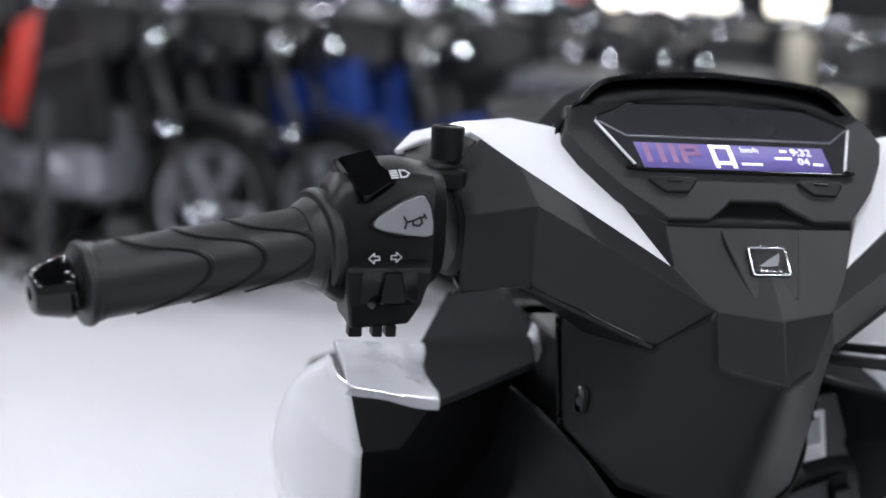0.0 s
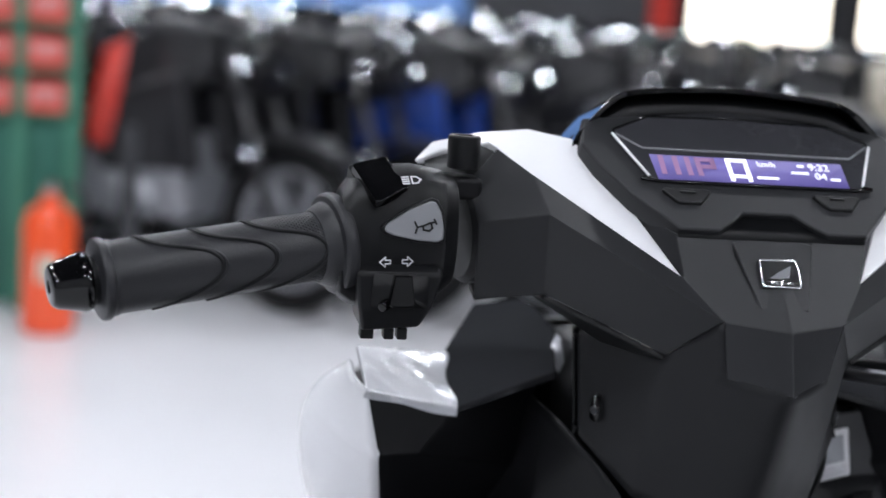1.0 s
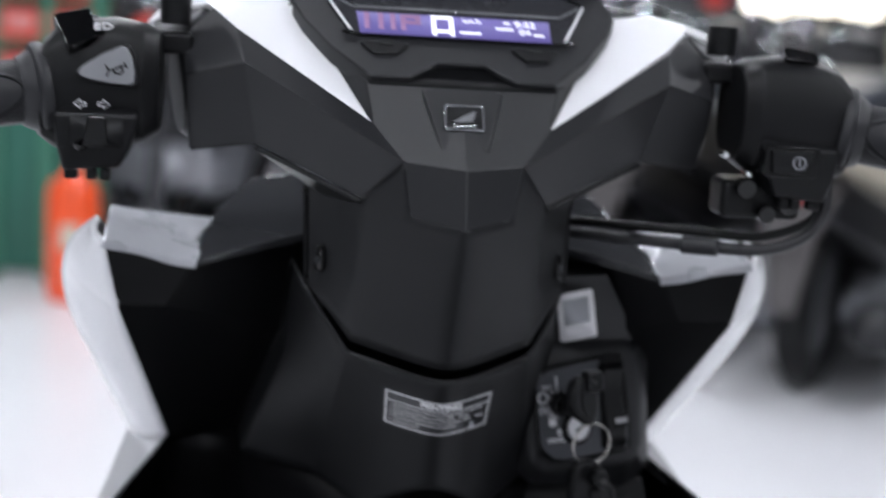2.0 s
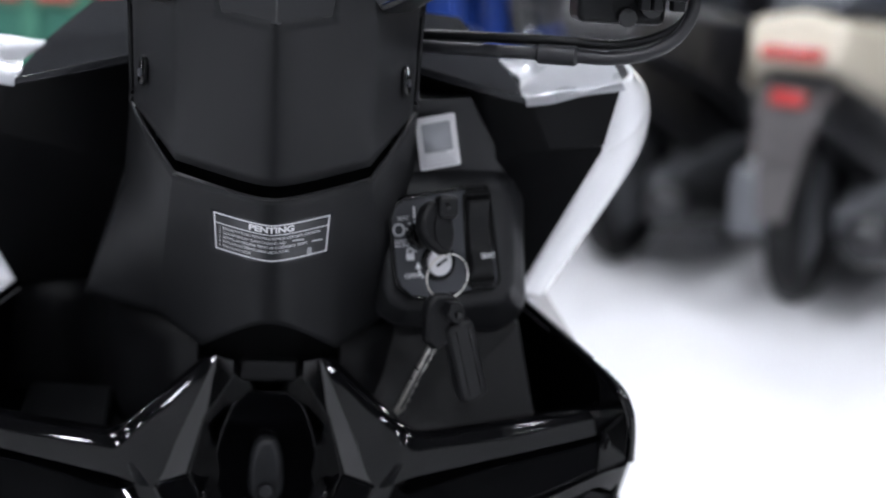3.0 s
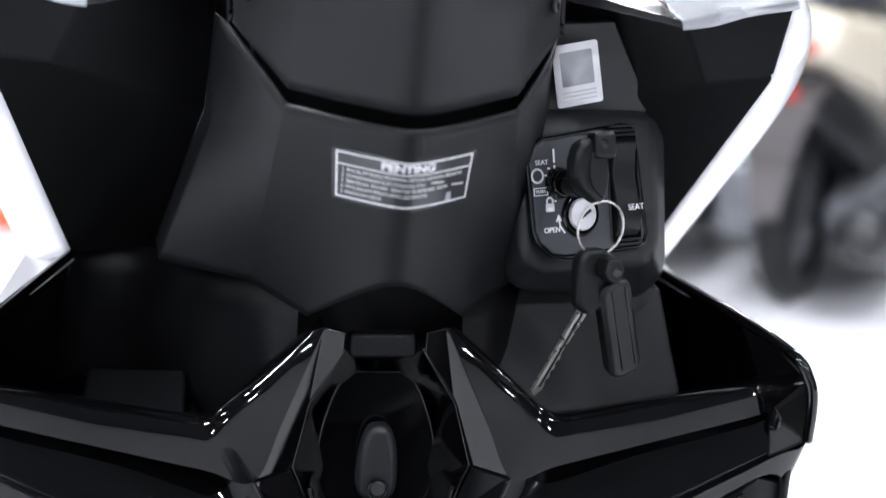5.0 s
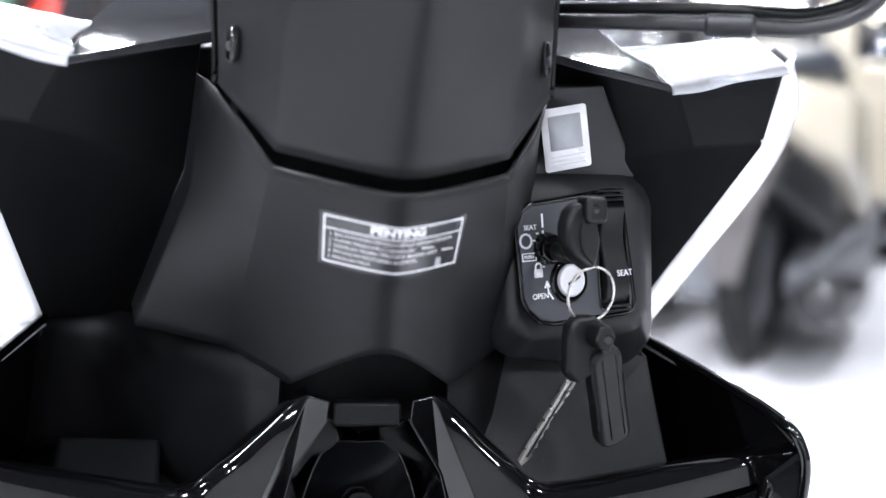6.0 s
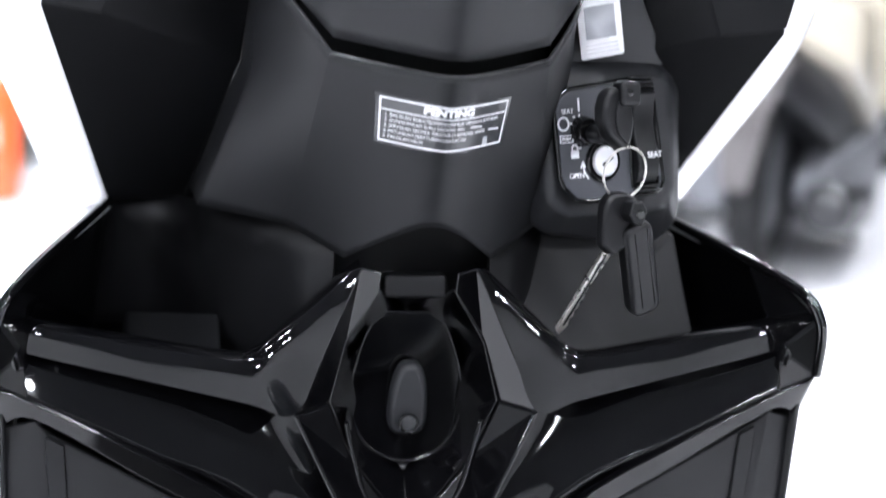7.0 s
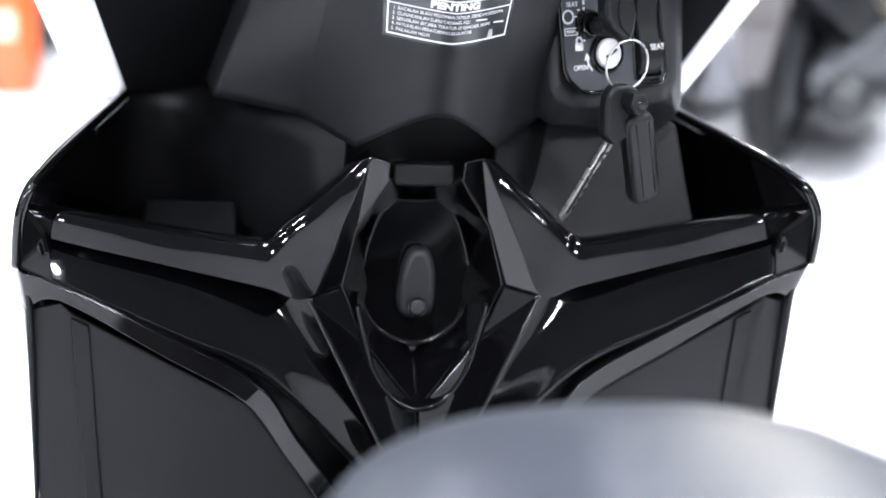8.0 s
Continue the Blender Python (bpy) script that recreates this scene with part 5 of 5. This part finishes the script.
    for j in range(rows_):
        for i in range(len(T) - 1):
            bm.faces.new([grid[j][i], grid[j][i + 1], grid[j + 1][i + 1], grid[j + 1][i]])
    face_eye(bm)
    thick(part("apron", bm, GLOSS, scooter, "gloss black concave apron panel"), 0.003)
    ups = spline([CUPO, BANDL, (-0.1860, 0.0445, 0.6510), (-0.1300, 0.0475, 0.6200), (-0.0860, 0.0480, 0.5930), (-0.0660, 0.0440, 0.5640), (-0.0420, 0.0400, 0.5300), (-0.0250, 0.0380, 0.4950)], 6)
    dns = spline([(-0.2000, 0.0500, 0.6600), MATO, MATI, (-0.1330, 0.0490, 0.6090), (-0.0930, 0.0500, 0.5830), (-0.0725, 0.0460, 0.5550), (-0.0515, 0.0410, 0.5240), (-0.0350, 0.0390, 0.4900)], 6)
    rings = [[(sx * u.x, u.y, u.z), (sx * d.x, d.y, d.z), (sx * d.x, d.y + 0.012, d.z + 0.001), (sx * u.x, u.y + 0.012, u.z - 0.001)] for u, d in zip(ups, dns)]
    loft("apron_band", rings, GLOSS, scooter, bevel=0.0022, angle=45)
    panel("rim_wall", [(-0.1965, 0.0450, 0.6860), (-0.1965, 0.1300, 0.6700), (-0.1985, 0.1300, 0.5000), (-0.1985, 0.0620, 0.5000)], [(0, 1, 2, 3)], MATTE, scooter, depth=0.002, bevel=0.0, mirror=m)
    panel("apron_backing", [(-0.1970, 0.0900, 0.6600), (-0.0500, 0.0980, 0.6400), (-0.0100, 0.0950, 0.4800), (-0.1970, 0.0900, 0.4800)], [(0, 1, 2, 3)], MATTE, scooter, depth=0.003, bevel=0.0, mirror=m)
    panel("knee_border", [(-0.1790, 0.0545, 0.6290), (-0.1700, 0.0545, 0.6240), (-0.1640, 0.0575, 0.4700), (-0.1720, 0.0580, 0.4700)], [(0, 1, 2, 3)], MATTE, scooter, depth=0.002, bevel=0.0008, mirror=m)
    panel("knee_panel", [(MATO[0], MATO[1] + 0.003, MATO[2] - 0.002), (MATI[0], MATI[1] + 0.003, MATI[2] - 0.002), (-0.1770, 0.0560, 0.6300), (-0.0905, 0.0560, 0.5790), (-0.0520, 0.0460, 0.5240), (-0.0300, 0.0400, 0.4800), (-0.1700, 0.0600, 0.4600), (-0.2000, 0.0640, 0.4600)], [(0, 1, 2, 6, 7), (2, 3, 6), (3, 4, 5, 6)], MATTE, scooter, depth=0.003, bevel=0.003, mirror=m, label="matte black knee panel", angle=30)

# lid, hook recess and latch in the middle
slab("hook_top", rounded(0.0330, 0.0120, 0.003), 0.012, DEEP, scooter, frame_on((0, 0.0800, 0.6965), (1, 0, 0), (0, 0.12, 1)), bevel=0.002)
panel("recess", [(-0.0185, 0.0740, 0.6965), (-0.0350, 0.0730, 0.6695), (-0.0425, 0.0680, 0.6400), (-0.0280, 0.0700, 0.6060), (0, 0.0660, 0.5700), (0, 0.1050, 0.6800), (-0.0300, 0.1080, 0.6500), (-0.0220, 0.1000, 0.6150), (0, 0.0950, 0.5950)], [(0, 1, 6, 5), (1, 2, 7, 6), (2, 3, 7), (3, 4, 8, 7), (5, 6, 7, 8)], GLOSS, scooter, depth=0.002, bevel=0.002, both=True, label="gloss black recess behind the hook")
# rounded dish below the lid
dish_edge = spline([(-0.0345, 0.0670, 0.6300), (-0.0300, 0.0650, 0.6110), (-0.0245, 0.0630, 0.5925), (-0.0135, 0.0612, 0.5775), (0, 0.0605, 0.5722), (0.0135, 0.0612, 0.5775), (0.0245, 0.0630, 0.5925), (0.0300, 0.0650, 0.6110), (0.0345, 0.0670, 0.6300)], 6)
bm = bmesh.new()
rows_ = []
for k in range(9):
    q = k / 8
    rows_.append([bm.verts.new((p.x * (1 - 0.25 * q), p.y + 0.034 * math.sin(q * math.pi / 2), p.z + 0.002 + (0.6200 - p.z) * 0.62 * (1 - math.cos(q * math.pi / 2)))) for p in dish_edge])
for A_, C_ in zip(rows_, rows_[1:]):
    for i in range(len(A_) - 1):
        bm.faces.new([A_[i], A_[i + 1], C_[i + 1], C_[i]])
face_eye(bm)
dish = part("hook_dish", bm, GLOSS, scooter, "gloss black rounded dish below the hook")
tube("dish_lip", dish_edge, 0.0016, GLOSS, dish, seg=12, steps=1)
LID = frame_on((0, 0.0935, 0.6390), (1, 0, 0), (0, 0.13, 1))
egg = [(p.x, p.y) for p in spline([(0.0, 0.0390, 0), (0.0140, 0.0388, 0), (0.0210, 0.0300, 0), (0.0272, 0.0130, 0), (0.0300, -0.0050, 0), (0.0275, -0.0210, 0), (0.0185, -0.0335, 0), (0.0070, -0.0392, 0), (0.0, -0.0400, 0)], 4)]
egg = egg + [(-x, y) for x, y in egg[1:-1]][::-1]
lid = slab("hook_lid", egg, 0.004, GLOSS, scooter, LID, bevel=0.001, label="egg-shaped gloss black lid")
tube("lid_edge", [LID @ Vector((x * 0.99, y * 0.99, 0.0005)) for x, y in egg], 0.0009, GLOSS, lid, seg=6, closed=True)
tongue = [(0.0100 * (1 - 0.22 * math.sin(a)) * math.copysign(abs(math.cos(a)) ** 0.6, math.cos(a)), 0.0205 * math.copysign(abs(math.sin(a)) ** 0.75, math.sin(a))) for a in [math.tau * k / 32 for k in range(32)]]
slab("latch", tongue, 0.010, GREYISH, lid, LID @ pose(0, -0.0060, 0.0090, 14), bevel=0.004, label="matte black latch tongue", segments=4)
lathe("latch_pin", [(0, 0.0), (0.0002, 0.0036), (0.0014, 0.0040), (0.006, 0.0040)], LID @ Vector((0, -0.0175, 0.0112)), LID @ Vector((0, -0.0175, -0.01)), GREYISH, lid, seg=20)
tube("pin_ring", [LID @ Vector((0.0046 * math.cos(a), -0.0175 + 0.0046 * math.sin(a), 0.0100)) for a in [math.tau * k / 24 for k in range(24)]], 0.0008, GLOSS, lid, seg=6, closed=True)

# sloping base below the lock housing
panel("housing_base", [(0.0580, 0.1120, 0.6860), (0.1240, 0.1180, 0.6900), (0.1480, 0.1190, 0.7160), (0.1620, 0.1000, 0.6480), (0.1150, 0.0960, 0.6440), (0.0580, 0.0940, 0.6440), (0.1540, 0.1900, 0.7160), (0.1680, 0.1900, 0.6480), (0.0580, 0.1200, 0.7300), (0.1240, 0.1290, 0.7200)], [(0, 1, 4, 5), (1, 2, 3, 4), (2, 6, 7, 3), (8, 9, 1, 0), (9, 2, 1)], DEEP, scooter, depth=0.003, bevel=0.004)

# dark filler that closes the body behind the panels
block("body_core", (-0.060, 0.120, 0.42), (0.060, 0.300, 0.86), MATTE, scooter, bevel=0.01)
block("neck_core", (-0.064, 0.085, 0.790), (0.064, 0.170, 0.884), DEEP, scooter, bevel=0.004)
block("gap_core", (-0.086, 0.165, 0.60), (0.086, 0.300, 0.860), MATTE, scooter, bevel=0.004)
block("front_core", (-0.166, 0.226, 0.42), (0.166, 0.420, 0.80), MATTE, scooter, bevel=0.03)
block("head_core", (-0.050, 0.040, 0.905), (0.050, 0.120, 0.965), MATTE, scooter, bevel=0.01)

# ---- key panel ----
keybox = loft("key_housing", [
    [(0.0605, 0.0850, 0.7970), (0.0720, 0.0885, 0.8040), (0.1290, 0.1100, 0.8050), (0.1370, 0.1115, 0.7990), (0.1400, 0.1040, 0.7420), (0.1340, 0.0995, 0.7350), (0.0740, 0.0750, 0.7360), (0.0640, 0.0745, 0.7440)],
    [(0.0525, 0.0990, 0.8060), (0.0660, 0.1010, 0.8160), (0.1360, 0.1230, 0.8100), (0.1470, 0.1268, 0.7960), (0.1530, 0.1245, 0.7230), (0.1400, 0.1230, 0.7080), (0.0690, 0.0930, 0.7200), (0.0570, 0.0930, 0.7300)],
    [(0.0560, 0.1700, 0.8100), (0.0680, 0.1700, 0.8200), (0.1360, 0.1750, 0.8140), (0.1490, 0.1800, 0.8000), (0.1550, 0.2000, 0.7220), (0.1400, 0.2000, 0.7050), (0.0690, 0.1800, 0.7160), (0.0570, 0.1700, 0.7250)]], GREYISH, scooter, bevel=0.006, label="matte black housing round the ignition lock")
panel("label_ramp", [(0.0700, 0.0975, 0.8500), (0.1090, 0.1015, 0.8530), (0.1360, 0.1200, 0.8080), (0.0640, 0.0930, 0.8070), (0.0700, 0.1600, 0.8500), (0.1120, 0.1600, 0.8530), (0.1400, 0.1700, 0.8080)], [(0, 1, 2, 3), (0, 4, 5, 1), (1, 5, 6, 2)], GREYISH, scooter, depth=0.003, bevel=0.004)
LB = frame_on((0.0905, 0.0962, 0.8278), (0.0229, 0.0027, 0.0044), (-0.0016, -0.0005, 0.0295))
label = slab("paper_label", rounded(0.0234, 0.0300, 0.0015), 0.0006, LABEL, scooter, LB @ pose(0, 0, 0.0012), bevel=0, label="white paper label with grey print")
slab("label_print", rounded(0.0165, 0.0165, 0.0006, 2, 0, 0.003), 0.0003, PRINTGREY, label, LB @ pose(0, 0, 0.0014), bevel=0)
for y in (-0.0082, -0.0102, -0.0122):
    strokes("label_bar", [[(-0.0085, y), (0.0085, y)]], 0.0006, LB @ pose(0, 0, 0.0012), PRINTPALE, label)

KP = frame_on((0.0921, 0.0822, 0.7618), (1, 0.40, 0.03), (0, 0.20, 1))
outline = [(-0.0265, 0.0190), (-0.0272, 0.0260), (-0.0235, 0.0335), (-0.0180, 0.0360), (0.0260, 0.0400), (0.0330, 0.0395), (0.0345, 0.0365), (0.0385, -0.0120), (0.0370, -0.0165), (0.0330, -0.0180), (-0.0090, -0.0190), (-0.0170, -0.0175), (-0.0235, -0.0115), (-0.0258, -0.0060)]
plate = slab("lock_plate", outline, 0.004, PLATE, keybox, KP @ pose(0, 0, 0.0015), bevel=0.001, label="charcoal lock plate with white lettering")
tube("plate_groove", [KP @ Vector((x * 1.03, y * 1.03, 0.0004)) for x, y in outline], 0.0013, GLOSS, keybox, seg=6, closed=True)
TXT = KP @ pose(0, 0, 0.0017)
letters("mark_open", "OPEN", 0.0036, TXT @ pose(-0.0166, -0.0062, 0), PRINT, plate)
letters("mark_seat", "SEAT", 0.0033, TXT @ pose(-0.0202, 0.0261, 0), PRINT, plate)
letters("mark_push", "PUSH", 0.0022, TXT @ pose(-0.0218, 0.0125, 0), PRINT, plate)
strokes("push_frame", [[(-0.0256, 0.0142), (-0.0180, 0.0142), (-0.0180, 0.0108), (-0.0256, 0.0108), (-0.0256, 0.0142)]], 0.0004, TXT, PRINT, plate)
strokes("mark_off", [[(-0.0232 + 0.0032 * math.cos(a / 14 * math.tau), 0.0200 + 0.0032 * math.sin(a / 14 * math.tau)) for a in range(15)]], 0.0009, TXT, PRINT, plate)
strokes("mark_on", [[(-0.0132, 0.0318), (-0.0132, 0.0262)], [(-0.0132, 0.0240), (-0.0132, 0.0236)]], 0.0009, TXT, PRINT, plate)
slab("mark_lock", rounded(0.0048, 0.0040, 0.0004, 2, -0.0171, 0.0046), 0.0003, PRINT, plate, TXT @ pose(0, 0, 0.0002), bevel=0)
strokes("mark_shackle", [[(-0.0187, 0.0064), (-0.0187, 0.0082), (-0.0178, 0.0092), (-0.0164, 0.0092), (-0.0155, 0.0082), (-0.0155, 0.0064)]], 0.0008, TXT, PRINT, plate)
strokes("mark_arrow", [[(-0.0098, -0.0078), (-0.0120, -0.0046), (-0.0126, -0.0010)], [(-0.0138, -0.0022), (-0.0126, 0.0004), (-0.0114, -0.0020)]], 0.0007, TXT, PRINT, plate)
for x, y in ((-0.0188, 0.0200), (-0.0142, 0.0075), (-0.0168, 0.0232)):
    strokes("mark_dot", [[(x, y), (x + 0.0005, y)]], 0.0008, TXT, PRINT, plate)
lathe("lock_collar", [(0, 0.0), (0.0001, 0.0100), (0.0012, 0.0108), (0.005, 0.0108)], KP @ Vector((0, 0, 0.0035)), KP @ Vector((0, 0, -0.02)), GLOSS, plate, seg=28)
lathe("lock_shutter", [(0, 0.0), (0.0002, 0.0072), (0.0012, 0.0078), (0.005, 0.0080)], KP @ Vector((0, 0, 0.0052)), KP @ Vector((0, 0, -0.02)), SHUTTER, plate, seg=28, label="bright steel key shutter")
slab("shutter_cut", [(-0.0030, -0.0012), (0.0036, 0.0024), (0.0042, 0.0012), (-0.0024, -0.0024)], 0.0006, MATTE, plate, KP @ pose(0, 0, 0.0058), bevel=0)
lathe("ignition_barrel", [(0, 0.0), (0.0002, 0.0062), (0.002, 0.0070), (0.006, 0.0078), (0.009, 0.0078)], KP @ Vector((-0.0112, 0.0158, 0.0075)), KP @ Vector((-0.0112, 0.0158, -0.02)), GLOSS, plate, seg=24)
# seat release rocker
slab("rocker_well", rounded(0.0185, 0.0545, 0.003, 3, 0.0268, 0.0108), 0.002, GLOSS, plate, KP @ pose(0, 0, 0.0024), bevel=0.0008)
prof = [(-0.0140, 0.0010), (-0.0100, 0.0052), (-0.0030, 0.0070), (0.0060, 0.0052), (0.0180, 0.0034), (0.0280, 0.0052), (0.0330, 0.0068), (0.0350, 0.0030)]
bm = bmesh.new()
ra = [bm.verts.new(KP @ Vector((0.0195, y, z))) for y, z in prof]
rb = [bm.verts.new(KP @ Vector((0.0335, y, z))) for y, z in prof]
rc = [bm.verts.new(KP @ Vector((0.0195, y, -0.002))) for y, z in prof]
rd = [bm.verts.new(KP @ Vector((0.0335, y, -0.002))) for y, z in prof]
for i in range(len(prof) - 1):
    bm.faces.new([ra[i], rb[i], rb[i + 1], ra[i + 1]])
    bm.faces.new([rc[i], ra[i], ra[i + 1], rc[i + 1]])
    bm.faces.new([rb[i], rd[i], rd[i + 1], rb[i + 1]])
bmesh.ops.recalc_face_normals(bm, faces=bm.faces)
rocker = soften(part("seat_rocker", bm, MATTE, plate, "matte black seat release rocker"), 0.0012, 3, 35)
letters("mark_seat_switch", "SEAT", 0.0042, KP @ pose(0.0292, 0.0012, 0.0078, -8), PRINT, rocker)
for k in range(3):
    block("rocker_rib", (0.0190, 0.0360 + 0.0022 * k, 0.002), (0.0350, 0.0372 + 0.0022 * k, 0.0042), MATTE, plate, KP, bevel=0.0004)
    if k < 2:
        block("rocker_rib", (0.0205, -0.0175 + 0.0022 * k, 0.002), (0.0355, -0.0163 + 0.0022 * k, 0.0040), MATTE, plate, KP, bevel=0.0004)

# ---- keys on a ring ----
keys = thing("key_bunch", (0, 0, 0), "black-headed keys and fob on a steel ring in the lock", "keys")
BOW = frame_along((0.0890, 0.0500, 0.7870), (0.82, 0.57, 0.02), (0.04, 0.10, 1))
bow = [(-0.0138, 0.0058), (-0.0117, 0.0128), (-0.0061, 0.0165), (0.0011, 0.0148), (0.0073, 0.0086), (0.0108, 0.0001), (0.0100, -0.0085), (0.0064, -0.0148), (0.0009, -0.0123), (-0.0077, -0.0077), (-0.0127, -0.0011)]
head = slab("key_head", bow, 0.0085, DEEP, keys, BOW @ pose(-0.002, 0, 0.0045), bevel=0.003, label="black moulded key head", segments=3)
slab("key_head_grip", [(0.0015 + x * 0.55, y * 0.74) for x, y in bow], 0.0010, DEEP, head, BOW @ pose(-0.002, 0, 0.0053), bevel=0.0004)
block("key_loop", (-0.0058, -0.0062, -0.005), (0.0058, 0.0062, 0.005), MATTE, keys, frame_on((0.0918, 0.0480, 0.8005), (1, 0.3, 0), (-0.25, 0.1, 1)), bevel=0.0025)
lathe("loop_eye", [(0, 0.0), (0.0001, 0.0020), (0.001, 0.0022)], (0.0915, 0.0425, 0.8015), (0.0915, 0.06, 0.8015), GLOSS, keys, seg=14)
tube("key_neck", [(0.0870, 0.0560, 0.7790), (0.0850, 0.0700, 0.7775), (0.0840, 0.0800, 0.7770)], 0.0045, MATTE, keys, seg=12, steps=3)
RING = frame_on((0.0945, 0.0490, 0.7620), (1, 0.25, 0), (0, -0.08, 1))
tube("ring", ring_points(0.0118, 44, RING, ry=0.0128), 0.00060, STEEL, keys, seg=8, closed=True, label="thin bright steel split ring")
KB = frame_along((0.0930, 0.0440, 0.7345), (1, 0.35, 0.0), (0.08, 0.10, 1))
bow2 = [(-0.0103, 0.0064), (-0.0104, 0.0130), (-0.0067, 0.0178), (0.0017, 0.0190), (0.0085, 0.0163), (0.0125, 0.0100), (0.0117, 0.0012), (0.0060, -0.0083), (-0.0018, -0.0132), (-0.0088, -0.0085)]
slab("spare_key_head", bow2, 0.0085, DEEP, keys, KB, bevel=0.0028, label="black moulded spare key head", segments=3)
slab("spare_key_loop", [(-0.0055, 0.0), (-0.0035, 0.0060), (0.0025, 0.0062), (0.0055, 0.0010), (0.0025, -0.0060), (-0.0028, -0.0042)], 0.009, MATTE, keys, frame_on((0.0995, 0.0372, 0.7440), (1, 0.3, 0), (0, 0.1, 1)), bevel=0.0012)
lathe("spare_loop_eye", [(0, 0.0), (0.0001, 0.0022), (0.001, 0.0024)], (0.1000, 0.0362, 0.7440), (0.1000, 0.06, 0.7440), GLOSS, keys, seg=14)
tip, root = Vector((0.0732, 0.0700, 0.6744)), Vector((0.0895, 0.0490, 0.7230))
BL = frame_along(root, (1, 0.35, 0.25), tuple(root - tip))
length = (root - tip).length
blade = [(-0.0030, 0.0), (-0.0030, -length + 0.003), (0.0, -length), (0.0022, -length + 0.003)]
for k in range(8):
    y = -length + 0.006 + 0.0030 * k
    blade += [(0.0030 - 0.0012 * (k % 2), y), (0.0026 - 0.0010 * ((k * 3) % 2), y + 0.0014)]
blade += [(0.0032, -0.008), (0.0032, 0.0)]
bl = slab("key_blade", blade, 0.0019, STEEL, keys, BL, bevel=0.0002, label="cut steel key blade")
slab("blade_groove", [(-0.0008, 0), (-0.0008, -length + 0.006), (0.0006, -length + 0.006), (0.0006, 0)], 0.0003, MATTE, bl, BL @ pose(0, 0, 0.0002), bevel=0)
FB = frame_along((0.1100, 0.0550, 0.7100), (1, 0.30, 0.15), tuple(Vector((0.1010, 0.0480, 0.7430)) - Vector((0.1175, 0.0650, 0.6847))))
fob = slab("fob", rounded(0.0170, 0.0530, 0.0060, 5), 0.0100, MATTE, keys, FB @ pose(-0.0015, 0.0042, 0.0040), bevel=0.003, label="black plastic key fob", segments=3)
for x in (-0.0030, 0.0042):
    slab("fob_seam", [(x - 0.0003, -0.021), (x + 0.0003, -0.021), (x + 0.0003, 0.023), (x - 0.0003, 0.023)], 0.0004, GLOSS, fob, FB @ pose(-0.0015, 0.0042, 0.0042), bevel=0)

# ---- saddle ----
rings = []
for y, w, z, h in ((-0.215, 0.030, 0.660, 0.020), (-0.224, 0.058, 0.688, 0.032), (-0.245, 0.078, 0.714, 0.046), (-0.275, 0.090, 0.727, 0.056), (-0.340, 0.104, 0.740, 0.062), (-0.460, 0.122, 0.750, 0.064), (-0.620, 0.145, 0.768, 0.066), (-0.900, 0.160, 0.785, 0.070), (-1.20, 0.130, 0.815, 0.06)):
    rings.append([(w * math.copysign(abs(math.cos(t)) ** 0.75, math.cos(t)), y, z - h + (h if math.sin(t) > 0 else h * 0.9) * math.copysign(abs(math.sin(t)) ** 0.8, math.sin(t))) for t in [math.tau * k / 32 for k in range(32)]])
saddle = loft("saddle", rings, SEATMAT, scooter, bevel=0, label="black vinyl saddle")
sub = saddle.modifiers.new("smooth", "SUBSURF")
sub.levels = sub.render_levels = 1
loft("under_saddle", [[(-0.09, -0.310, 0.30), (0.09, -0.310, 0.30), (0.07, -0.310, 0.62), (-0.07, -0.310, 0.62)], [(-0.17, -0.400, 0.28), (0.17, -0.400, 0.28), (0.12, -0.400, 0.66), (-0.12, -0.400, 0.66)], [(-0.21, -0.800, 0.30), (0.21, -0.800, 0.30), (0.15, -0.800, 0.70), (-0.15, -0.800, 0.70)], [(-0.14, -1.250, 0.52), (0.14, -1.250, 0.52), (0.11, -1.250, 0.76), (-0.11, -1.250, 0.76)]], MATTE, scooter, bevel=0.02, label="matte black body below the saddle")
block("floorboard", (-0.205, -0.470, 0.24), (0.205, 0.080, 0.300), MATTE, scooter, bevel=0.01, label="black ribbed floorboard")
block("leg_base", (-0.170, 0.070, 0.26), (0.170, 0.260, 0.520), MATTE, scooter, bevel=0.02)


def wheel(parent, x, y, r, w, name="wheel"):
    bm = bmesh.new()
    sweep(bm, [Vector((x, y + (r - w / 2) * math.cos(t), r + (r - w / 2) * math.sin(t))) for t in [math.tau * k / 36 for k in range(36)]], w / 2, 10, True)
    tyre = part(name, bm, RUBBER, parent, "black rubber tyre")
    bm = bmesh.new()
    sweep(bm, [Vector((x, y + (r - w) * math.cos(t), r + (r - w) * math.sin(t))) for t in [math.tau * k / 36 for k in range(36)]], w * 0.22, 8, True)
    for k in range(5):
        t = math.tau * k / 5
        sweep(bm, [Vector((x, y, r)), Vector((x, y + (r - w) * math.cos(t), r + (r - w) * math.sin(t)))], w * 0.16, 8)
    sweep(bm, [Vector((x - w * 0.5, y, r)), Vector((x + w * 0.5, y, r))], r * 0.2, 14)
    part("rim", bm, STEEL, tyre, "cast alloy rim")
    return tyre


wheel(scooter, 0, 0.45, 0.26, 0.09)
wheel(scooter, 0, -0.83, 0.26, 0.10)
